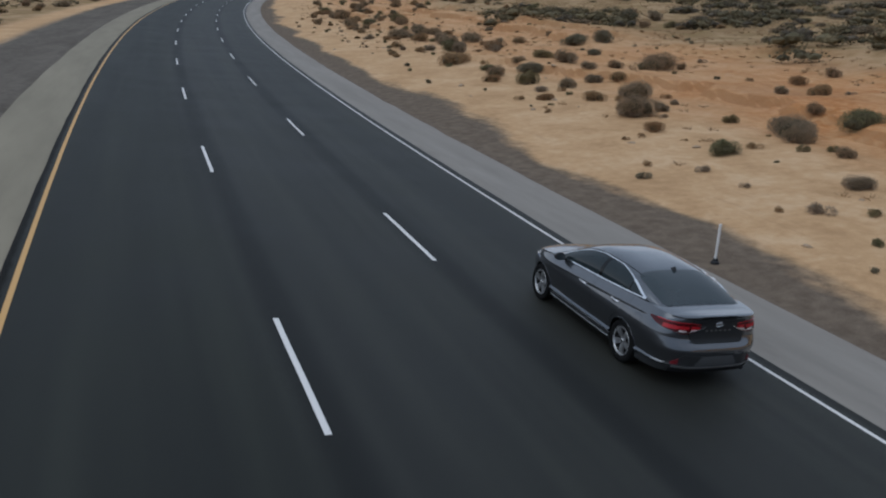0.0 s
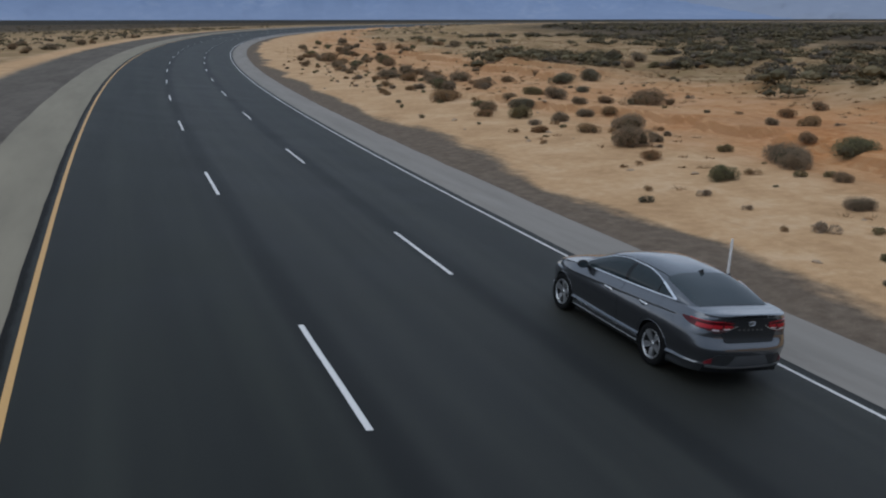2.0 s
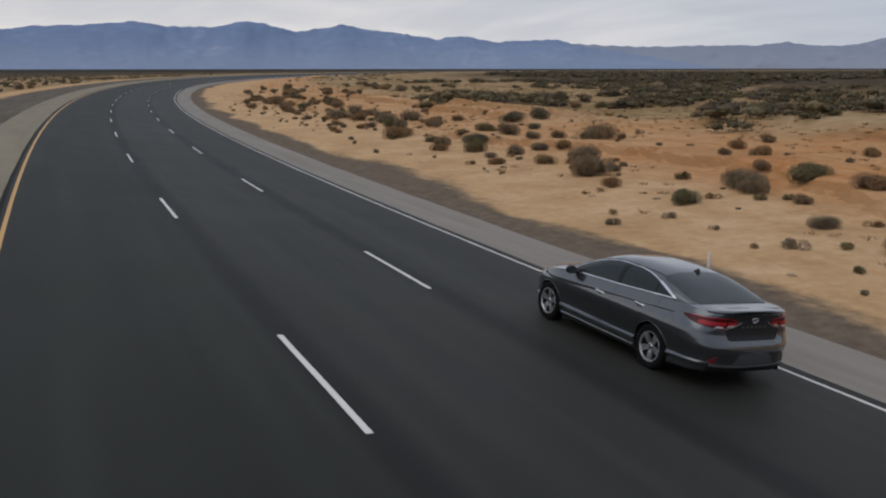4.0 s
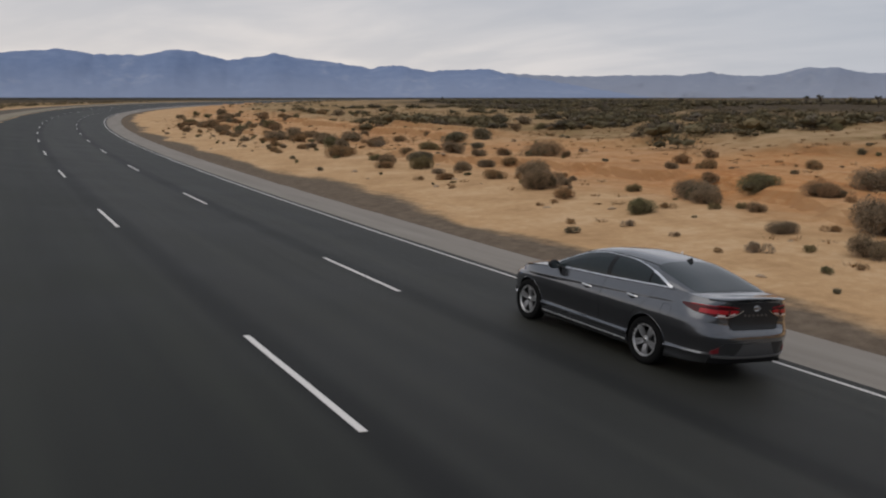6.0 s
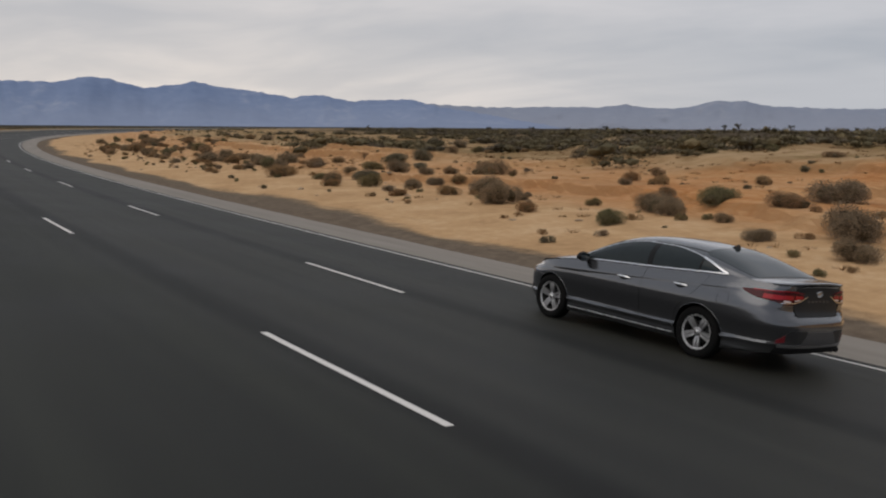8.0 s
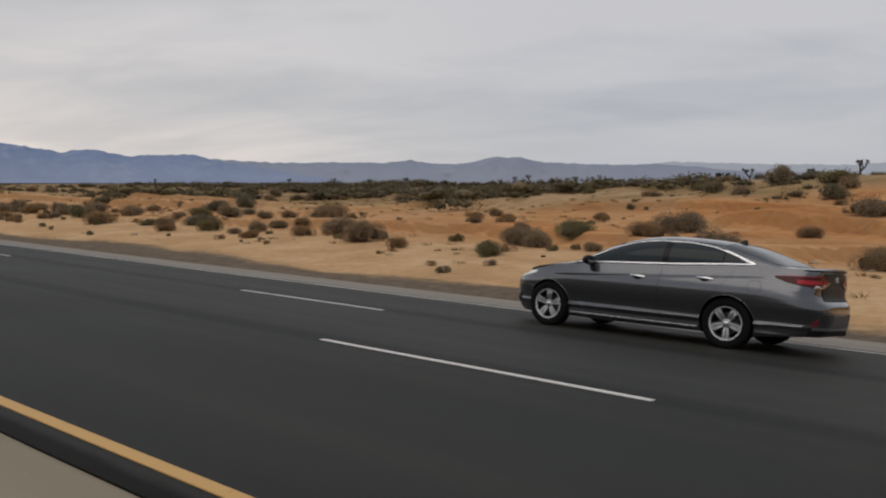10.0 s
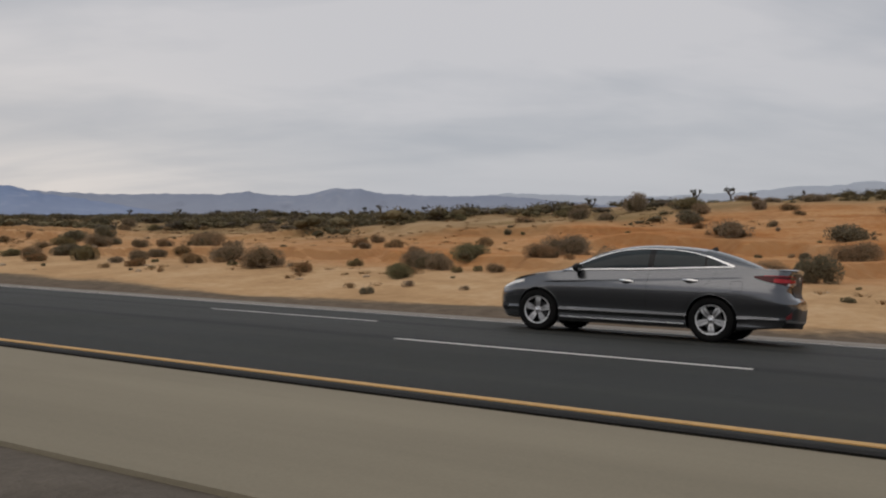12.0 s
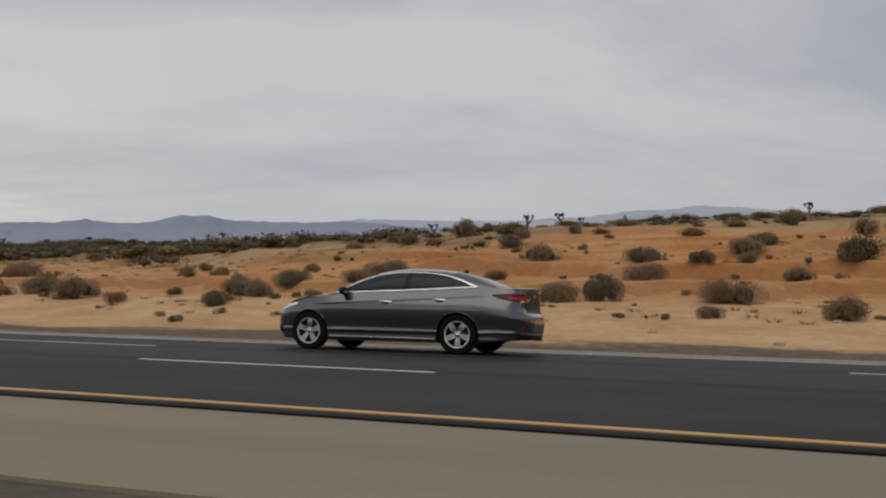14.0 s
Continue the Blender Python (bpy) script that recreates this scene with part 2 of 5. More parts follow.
def leaf_material(name, low, high, dry, pale=(0.24, 0.205, 0.175), clump=0.0):
    """Leaves whose tone shifts from bush to bush and from clump to clump; clump is the size of a change within one mesh."""
    m, n, b = material(name)
    own = n.node("ShaderNodeObjectInfo").outputs["Random"]
    isle = n.node("ShaderNodeNewGeometry").outputs["Random Per Island"]
    if clump:
        own = n.span(n.noise(n.node("ShaderNodeNewGeometry").outputs["Position"], 1 / clump, 2, 0.5), 0.30, 0.70)
    grow = n.mix(isle, low, high)
    other = n.ramp(own, (0.0, dry), (0.38, dry), (0.62, pale), (1.0, pale))
    other = n.mix(1.0, other, n.ramp(isle, (0.0, 0.45), (1.0, 1.0)), "MULTIPLY")
    share = n.ramp(own, (0.0, 0.75), (0.22, 0.55), (0.40, 0.0), (0.60, 0.0), (0.85, 0.75))
    n.link(n.mix(share, grow, other), b.inputs["Base Color"])
    b.inputs["Roughness"].default_value = 0.85
    b.inputs["Specular IOR Level"].default_value = 0.1
    return m


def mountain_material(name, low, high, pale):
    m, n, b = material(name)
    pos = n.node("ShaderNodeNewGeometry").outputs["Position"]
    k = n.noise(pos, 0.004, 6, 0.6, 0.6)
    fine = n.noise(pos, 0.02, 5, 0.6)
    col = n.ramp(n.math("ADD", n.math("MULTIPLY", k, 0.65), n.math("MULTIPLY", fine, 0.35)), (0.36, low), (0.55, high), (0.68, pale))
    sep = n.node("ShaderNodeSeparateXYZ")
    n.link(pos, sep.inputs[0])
    # haze put into the colour: the range turns paler towards its foot
    foot_haze = n.math("SUBTRACT", 1.0, n.span(n.math("ADD", sep.outputs[2], n.math("MULTIPLY_ADD", k, 150.0, -75.0)), 10.0, 150.0))
    col = n.mix(n.math("MULTIPLY", foot_haze, 0.55), col, pale)
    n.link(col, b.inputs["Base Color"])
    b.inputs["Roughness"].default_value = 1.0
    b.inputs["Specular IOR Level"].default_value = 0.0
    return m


def line_material(name, col):
    m, n, b = material(name)
    pos, side, along = road_place(n)
    worn = n.span(n.noise(pos, 22, 5, 0.7), 0.56, 0.8)
    n.link(n.mix(n.math("MULTIPLY", worn, 0.5), col, (0.06, 0.06, 0.06)), b.inputs["Base Color"])
    b.inputs["Roughness"].default_value = 0.6
    bump(n, b, n.noise(pos, 120, 2), 0.3, 0.003)
    return m


ASPHALT = asphalt_material()
SHOULDER_GREY = concrete_material("grey_shoulder_concrete", (0.275, 0.248, 0.216), (0.16, 0.140, 0.12))
SHOULDER_TAN = concrete_material("tan_shoulder_concrete", (0.268, 0.234, 0.170), (0.19, 0.163, 0.118))
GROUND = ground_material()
WHITE_LINE = line_material("white_road_paint", (0.72, 0.695, 0.665))
YELLOW_LINE = line_material("yellow_road_paint", (0.60, 0.35, 0.115))
# the blue of distant haze is part of these base colours
HAZE_NEAR = mountain_material("haze_blue_mountain", (0.155, 0.216, 0.352), (0.206, 0.270, 0.412), (0.305, 0.352, 0.46))
HAZE_MID = mountain_material("haze_grey_mountain", (0.225, 0.262, 0.345), (0.255, 0.292, 0.372), (0.325, 0.350, 0.415))
HAZE_FAR = mountain_material("pale_haze_mountain", (0.385, 0.425, 0.490), (0.41, 0.448, 0.508), (0.44, 0.47, 0.52))
BUSH_GREY = leaf_material("grey_brown_leaves", (0.155, 0.118, 0.078), (0.36, 0.272, 0.180), (0.40, 0.25, 0.14), (0.285, 0.222, 0.155))
BUSH_GREEN = leaf_material("olive_leaves", (0.095, 0.090, 0.048), (0.235, 0.212, 0.115), (0.33, 0.25, 0.13), (0.23, 0.20, 0.15))
BUSH_DRY = leaf_material("dry_tan_leaves", (0.20, 0.128, 0.068), (0.42, 0.285, 0.155), (0.37, 0.215, 0.11), (0.33, 0.27, 0.21))
SCRUB_LEAF = leaf_material("far_scrub_leaves", (0.047, 0.042, 0.025), (0.155, 0.130, 0.076), (0.19, 0.145, 0.078), (0.130, 0.108, 0.088), 3.5)
TWIG = plain("grey_twig", (0.145, 0.108, 0.074), 0.9, shine=0.1)


def tangle_material():
    """The close inner growth of a bush: mottled dark and tan, rough all over."""
    m, n, b = material("twig_tangle")
    co = n.node("ShaderNodeTexCoord").outputs["Object"]
    own = n.node("ShaderNodeObjectInfo").outputs["Random"]
    fine = n.noise(co, 26, 4, 0.75)
    k = n.math("ADD", n.math("MULTIPLY", fine, 0.75), n.math("MULTIPLY", n.noise(co, 6, 3), 0.25))
    brown = n.ramp(k, (0.40, (0.045, 0.034, 0.022)), (0.52, (0.14, 0.105, 0.068)), (0.62, (0.30, 0.225, 0.145)))
    olive = n.ramp(k, (0.40, (0.032, 0.029, 0.017)), (0.52, (0.10, 0.09, 0.052)), (0.62, (0.22, 0.19, 0.11)))
    n.link(n.mix(own, brown, olive), b.inputs["Base Color"])
    b.inputs["Roughness"].default_value = 0.95
    b.inputs["Specular IOR Level"].default_value = 0.05
    bump(n, b, fine, 1.0, 0.12)
    return m


TANGLE = tangle_material()
YUCCA_LEAF = leaf_material("yucca_leaves", (0.03, 0.036, 0.02), (0.075, 0.08, 0.045), (0.08, 0.07, 0.045))
BARK = plain("yucca_bark", (0.075, 0.055, 0.04), 0.95)


def paint_material():
    m, n, b = material("grey_metallic_paint")
    co = n.node("ShaderNodeTexCoord").outputs["Object"]
    flake = n.noise(co, 900, 2, 0.7)
    dust = n.noise(co, 3.0, 5, 0.6)
    n.link(n.mix(flake, (0.103, 0.107, 0.114), (0.174, 0.180, 0.191)), b.inputs["Base Color"])
    b.inputs["Metallic"].default_value = 0.90
    n.link(n.math("MULTIPLY_ADD", dust, 0.05, 0.165), b.inputs["Roughness"])
    b.inputs["Coat Weight"].default_value = 0.85
    n.link(n.math("MULTIPLY_ADD", dust, 0.07, 0.04), b.inputs["Coat Roughness"])
    return m


PAINT = paint_material()
GLASS = plain("dark_tinted_glass", (0.024, 0.033, 0.036), 0.05, vary=0.2, shine=0.65)
CHROME = plain("chrome", (0.88, 0.88, 0.88), 0.16, 1.0)
SIDE_GLASS = plain("dark_side_glass", (0.016, 0.023, 0.025), 0.05, vary=0.2, shine=0.30)
ALLOY = plain("silver_alloy", (0.62, 0.62, 0.62), 0.28, 0.85)
SPOKE_GREY = plain("brushed_grey_alloy", (0.45, 0.45, 0.455), 0.32, 0.85)
# alloy darkened for the shade behind the spokes; also on the dark exhaust tips
RIM_DARK = plain("shaded_alloy", (0.05, 0.05, 0.05), 0.5, 0.6)
STONE = plain("brown_stone", (0.34, 0.25, 0.165), 0.9, vary=0.3, grain=0.4)
WHITE_PLASTIC = plain("white_plastic", (0.74, 0.72, 0.69), 0.45)
# body paint darkened for the shade and dark reflections on the boot's rear
BOOT_SHADE = plain("shaded_boot_paint", (0.032, 0.034, 0.036), 0.42, 0.4, shine=0.2)
RUBBER = plain("tyre_rubber", (0.006, 0.006, 0.006), 0.9, grain=0.3, shine=0.15)
BLACK = plain("black_plastic", (0.010, 0.010, 0.011), 0.55, shine=0.3)
DARK = plain("dark_underbody", (0.004, 0.004, 0.004), 0.9, shine=0.1)
PLATE = plain("grey_plate_plastic", (0.075, 0.077, 0.080), 0.5, 0.2)
BUMPER_DARK = plain("satin_bumper_plastic", (0.024, 0.025, 0.026), 0.45, shine=0.3)
REFLECTOR = plain("dull_red_reflector", (0.150, 0.014, 0.020), 0.35, shine=0.3)
SATIN_TRIM = plain("satin_metal_trim", (0.30, 0.30, 0.30), 0.4, 0.8)
STEEL = plain("brake_steel", (0.16, 0.155, 0.15), 0.45, 0.8)
RED_LAMP = plain("red_lamp_lens", (0.36, 0.010, 0.016), 0.25, coat=0.2, shine=0.3)
GLOSS_BLACK = plain("gloss_black_trim", (0.006, 0.006, 0.006), 0.12, shine=0.25)
DARK_RED = plain("dark_red_lens", (0.060, 0.003, 0.005), 0.25, coat=0.15, shine=0.25)
CLEAR_LAMP = plain("clear_lamp_lens", (0.85, 0.82, 0.76), 0.15, coat=1.0)
PALE_LENS = plain("pale_lamp_strip", (0.75, 0.62, 0.60), 0.12, coat=1.0)

# ---- helpers for meshes ----


def mesh_object(name, bm, mat, smooth=True):
    me = bpy.data.meshes.new(name)
    bmesh.ops.recalc_face_normals(bm, faces=bm.faces)
    bm.to_mesh(me)
    bm.free()
    me.materials.append(mat)
    if smooth:
        me.shade_smooth()
        me.set_sharp_from_angle(angle=radians(32))
    return new(name, me)


def part(name, bm, mat, parent, label="", smooth=True):
    ob = mesh_object(name, bm, mat, smooth)
    ob.parent = parent
    if label:
        ob["label"] = label
    return ob


def from_arrays(name, verts, faces, mat, smooth=True):
    me = bpy.data.meshes.new(name)
    me.from_pydata(np.asarray(verts).tolist(), [], np.asarray(faces).tolist())
    me.materials.append(mat)
    if smooth:
        me.shade_smooth()
    return new(name, me)


def grid_faces(rows, cols, wrap=False):
    i, j = np.meshgrid(np.arange(rows - 1), np.arange(cols if wrap else cols - 1), indexing="ij")
    k = (j + 1) % cols
    return np.stack([i * cols + j, (i + 1) * cols + j, (i + 1) * cols + k, i * cols + k], -1).reshape(-1, 4)


def lattice(ix, iy, seed):
    h = np.sin(ix * 127.1 + iy * 311.7 + seed * 74.7) * 43758.5453
    return h - np.floor(h)


def value_noise(x, y, seed=0):
    ix, iy = np.floor(x), np.floor(y)
    fx, fy = x - ix, y - iy
    fx, fy = fx * fx * (3 - 2 * fx), fy * fy * (3 - 2 * fy)
    a, b = lattice(ix, iy, seed), lattice(ix + 1, iy, seed)
    c, d = lattice(ix, iy + 1, seed), lattice(ix + 1, iy + 1, seed)
    return (a * (1 - fx) + b * fx) * (1 - fy) + (c * (1 - fx) + d * fx) * fy - 0.5


def fbm(x, y, octaves=4, seed=0):
    total, gain = 0.0, 1.0
    for k in range(octaves):
        total = total + gain * value_noise(x * 2 ** k, y * 2 ** k, seed + k)
        gain *= 0.5
    return total


def ease(v, lo, hi):
    t = np.clip((v - lo) / (hi - lo), 0, 1)
    return t * t * (3 - 2 * t)


# ---- the lie of the land: s is metres right of the car's line, a metres along it ----


def place(s, a):
    turn = a / RADIUS
    rho = RADIUS - s
    return RADIUS - rho * np.cos(turn), rho * np.sin(turn)


def land_height(s, a):
    road = -SLOPE * np.clip(s, -12.1, 4.4) - 0.07 * ease(s, -12.35, -11.6) * (1 - ease(s, 4.0, 5.2))
    near = 1 - ease(np.abs(a), 900, 1500)
    x, y = place(s, a)
    rough = fbm(x * 0.11, y * 0.11, 5, 3)
    fine = fbm(x * 0.6, y * 0.6, 3, 11)
    right = ease(s, 4.6, 14)
    slope = ease(s, 15, 48)
    hill = (1 - ease(a, -5, 62)) * ease(s, 17, 60)
    z = road + right * 0.25 + slope * (1.2 + 0.5 * fbm(a * 0.02, s * 0.01, 3, 5)) + hill * HILL
    z = z + ease(s, 44, 150) * 1.2 * (1 - ease(a, 40, 260))
    # low eroded scarps, cut back by run-off
    for at, rise, seed in ((17.0, 0.45, 59), (20.0, 0.55, 61), (24.5, 0.6, 67), (30.5, 0.55, 73)):
        cut = at + 5.0 * fbm(a * 0.05, a * 0 + at, 3, seed) + 3.2 * fbm(a * 0.33, s * 0.12, 4, seed + 1)
        lip = np.clip(fbm(a * 0.03, a * 0 + 3, 2, seed + 2) * 3 + 0.8, 0, 1)
        z = z + rise * lip * (ease(s, cut, cut + 0.7) - ease(s, cut + 0.7, cut + 8.0))
    z = z + right * (0.10 + 0.5 * slope) * rough + right * 0.06 * fine
    z = z - ease(s, 160, 520) * 1.6
    left = ease(-s, 13.5, 60)
    z = z - left * 0.75 + left * 0.35 * rough
    return z * near + 0.6 * (1 - near)


HILL = 2.35


def ground_steps():
    along = np.concatenate([np.arange(-60, -40, 1.0), np.arange(-40, 110, 0.5), np.arange(110, 130, 1.0), np.arange(130, 420, 3.0), np.arange(420, 1000, 12.0),
                            np.linspace(1000, math.pi * RADIUS * 1.6, 60), np.linspace(math.pi * RADIUS * 1.62, math.tau * RADIUS - 400, 16),
                            np.arange(math.tau * RADIUS - 360, math.tau * RADIUS - 70, 20.0)])
    side = np.concatenate([-np.geomspace(4200, 46, 34), np.arange(-44, -14, 2.0), np.arange(-14, 6, 0.25), np.arange(6, 14, 0.9), np.arange(14, 38, 0.3), np.arange(38, 42, 0.6), np.arange(42, 64, 0.9),
                           np.geomspace(64, 930, 46)])
    return along, side


def build_ground():
    along, side = ground_steps()
    a, s = np.meshgrid(along, side, indexing="ij")
    back = np.where(a > math.pi * RADIUS, a - math.tau * RADIUS, a)
    x, y = place(s, a)
    z = land_height(s, back)
    rows, cols = a.shape
    faces = grid_faces(rows, cols)
    last = np.arange(cols - 1)
    seam = np.stack([(rows - 1) * cols + last, last, last + 1, (rows - 1) * cols + last + 1], -1)
    ob = from_arrays("ground", np.stack([x, y, z], -1).reshape(-1, 3), np.concatenate([faces, seam]), GROUND)
    return tagged(ob, "dry desert ground of tan and rust sand with gravel along the road", "ground", kind="structure")


def strip(name, s0, s1, a0, a1, lift, mat, thick=0.05, step=2.0, cross=2, wander=0.0):
    """A band along the road with a raised edge on both sides; far stretches take longer steps."""
    n = max(2, int((a1 - a0) / step) + 1)
    a = np.linspace(a0, a1, n)
    cols = [(s0, lift - thick)] + [(s0 + (s1 - s0) * k / cross, lift) for k in range(cross + 1)] + [(s1, lift - thick)]
    verts = []
    for k, (s, dz) in enumerate(cols):
        edge = 0.0
        if wander and k in (0, 1, len(cols) - 2, len(cols) - 1):
            edge = wander * fbm(a * 0.8, a * 0 + s, 4, 21)
        ss = np.full(n, s) + edge
        x, y = place(ss, a)
        verts.append(np.stack([x, y, -SLOPE * ss + dz], -1))
    v = np.stack(verts, 1).reshape(-1, 3)
    m = len(cols)
    f = grid_faces(n, m)
    ends = [list(range(m)), [(n - 1) * m + k for k in range(m)][::-1]]
    me = bpy.data.meshes.new(name)
    me.from_pydata(v.tolist(), [], f.tolist() + ends)
    me.materials.append(mat)
    return new(name, me)


build_ground()
road = tagged(strip("road", -9.98, 1.74, -70, 820, 0.0, ASPHALT, 0.06, 2.0, 6, 0.03), "smooth dark asphalt road with three lanes curving away", "road", kind="structure")
tagged(strip("shoulder_right", 1.70, 3.95, -70, 820, -0.012, SHOULDER_GREY, 0.08, 2.0, 2, 0.10), "worn grey concrete road shoulder beside the sand", "shoulder", kind="structure")
tagged(strip("shoulder_left", -12.0, -9.94, -70, 820, -0.012, SHOULDER_TAN, 0.10, 2.0, 2, 0.05), "dusty tan concrete shoulder beside the yellow line", "shoulder", kind="structure")
tagged(strip("edge_line_white", 1.400, 1.472, -70, 600, 0.006, WHITE_LINE, 0.008, 2.0, 1, 0.008), "continuous white painted edge line on asphalt", "road line", kind="structure")
tagged(strip("edge_line_yellow", -9.758, -9.665, -70, 600, 0.006, YELLOW_LINE, 0.008, 2.0, 1, 0.008), "continuous yellow painted edge line on asphalt", "road line", kind="structure")
DASH, PERIOD = 3.8, 14.75
for s, first in ((-2.08, 3.75), (-5.78, -2.9)):
    for k in range(-3, 26):
        a0 = first + k * PERIOD
        ob = strip("lane_dash", s - 0.045, s + 0.045, a0, a0 + DASH, 0.006, WHITE_LINE, 0.008, 0.6, 1, 0.01)
        tagged(ob, "short white painted lane dash on dark asphalt", "lane marking", "lane dashes", "structure")

# ---- mountains along the horizon ----


def crest(points, az):
    at, up = zip(*points)
    return np.interp(az, at, up)


def mountain_range(name, points, near, far, mat, label, seed, jag):
    """A ridge round the horizon: foot, flank with gullies, crest and back. Heights are in degrees over the plain."""
    az = np.arange(points[0][0], points[-1][0] + 0.01, 0.12)
    rows = np.linspace(0, 1, 15)
    verts = []
    for r in rows:
        up = crest(points, az) + jag * fbm(az * 2.3, az * 0, 5, seed) * ease(r, 0.35, 0.8)
        shape = ease(r, 0, 0.82) ** 1.15 if r < 0.83 else 1 - (r - 0.82) * 1.6
        gully = fbm(az * 0.45 + seed, np.full_like(az, r * 3), 4, seed + 9)
        dist = near + (far - near) * r + gully * 90
        h = np.tan(np.radians(np.maximum(up, 0.05))) * far * shape * (1 + 0.16 * gully * (1 - abs(2 * min(r, 0.82) / 0.82 - 1)))
        verts.append(np.stack([dist * np.sin(np.radians(az)), dist * np.cos(np.radians(az)), h - 3], -1))
    v = np.stack(verts, 0).reshape(-1, 3)
    ob = from_arrays(name, v, grid_faces(len(rows), len(az)), mat)
    return tagged(ob, label, "mountains", kind="structure")


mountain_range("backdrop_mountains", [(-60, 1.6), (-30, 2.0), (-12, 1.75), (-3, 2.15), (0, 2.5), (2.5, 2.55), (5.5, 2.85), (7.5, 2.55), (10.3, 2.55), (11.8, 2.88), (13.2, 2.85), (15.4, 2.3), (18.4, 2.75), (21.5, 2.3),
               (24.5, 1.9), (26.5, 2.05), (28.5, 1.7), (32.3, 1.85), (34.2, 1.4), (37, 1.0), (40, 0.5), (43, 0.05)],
               3300, 4100, HAZE_NEAR, "long mountain range, blue with haze, on the far horizon", 4, 0.09)
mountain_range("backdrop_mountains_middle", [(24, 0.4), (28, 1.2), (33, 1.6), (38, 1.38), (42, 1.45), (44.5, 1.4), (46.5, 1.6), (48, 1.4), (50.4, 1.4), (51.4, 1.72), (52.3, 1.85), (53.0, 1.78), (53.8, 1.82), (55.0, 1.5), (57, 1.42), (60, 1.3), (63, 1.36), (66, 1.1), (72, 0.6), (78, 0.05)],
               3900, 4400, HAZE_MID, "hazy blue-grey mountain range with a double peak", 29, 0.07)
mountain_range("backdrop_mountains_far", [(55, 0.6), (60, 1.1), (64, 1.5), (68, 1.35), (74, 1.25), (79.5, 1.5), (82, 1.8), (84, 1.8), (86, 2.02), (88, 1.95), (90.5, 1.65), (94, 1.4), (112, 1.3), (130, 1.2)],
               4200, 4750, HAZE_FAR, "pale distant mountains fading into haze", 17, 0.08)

# ---- plants ----


def lump_list(rng, width, height, lumps):
    """Where the rounded lumps of a bush sit: lower towards its rim."""
    centre = []
    for k in range(lumps):
        t = rng.uniform(0, math.tau)
        q = math.sqrt((k + 0.4) / lumps)
        r = width * 0.36 * q
        centre.append((r * math.cos(t), r * math.sin(t), height * (0.56 - 0.26 * q) * rng.uniform(0.85, 1.15), rng.uniform(0.30, 0.48)))
    return centre


def leaf_cloud(rng, count, width, height, size, lumps=7, centre=None):
    """Small leaves gathered in lumps over a low dome; returns vertices and triangles."""
    centre = centre or lump_list(rng, width, height, lumps)
    verts, faces = [], []
    for k in range(count):
        cx, cy, cz, cr = centre[k % lumps]
        d = np.array([rng.gauss(0, 1), rng.gauss(0, 1), rng.gauss(0, 1)])
        d = d / np.linalg.norm(d)
        r = cr * (0.42 + 0.54 * rng.random() ** 0.7) * rng.uniform(0.92, 1.04)
        p = np.array([cx + d[0] * r * width * 0.62, cy + d[1] * r * width * 0.62, cz + d[2] * r * height * 1.05])
        p[2] = max(p[2], size * 0.5)
        u = d * 0.8 + np.array([rng.gauss(0, 0.5), rng.gauss(0, 0.5), rng.gauss(0.75, 0.5)])
        u = u / np.linalg.norm(u)
        w = np.cross(u, np.array([rng.gauss(0, 1), rng.gauss(0, 1), rng.gauss(0, 1)]))
        w = w / (np.linalg.norm(w) + 1e-6)
        tall, wide = size * rng.uniform(1.0, 2.0), size * rng.uniform(0.45, 0.85)
        b = len(verts)
        verts += [p - w * wide, p + u * tall, p + w * wide]
        faces += [(b, b + 1, b + 2)]
    return np.array(verts), faces


def stick(bm, p, q, r0, r1, sides=5):
    p, q = Vector(p), Vector(q)
    m = (q - p).to_track_quat("Z", "Y").to_matrix()
    ring = []
    for at, r in ((p, r0), (q, r1)):
        ring.append([bm.verts.new(at + m @ Vector((r * math.cos(k * math.tau / sides), r * math.sin(k * math.tau / sides), 0))) for k in range(sides)])
    for k in range(sides):
        bm.faces.new((ring[0][k], ring[0][(k + 1) % sides], ring[1][(k + 1) % sides], ring[1][k]))
    bm.faces.new(ring[1])


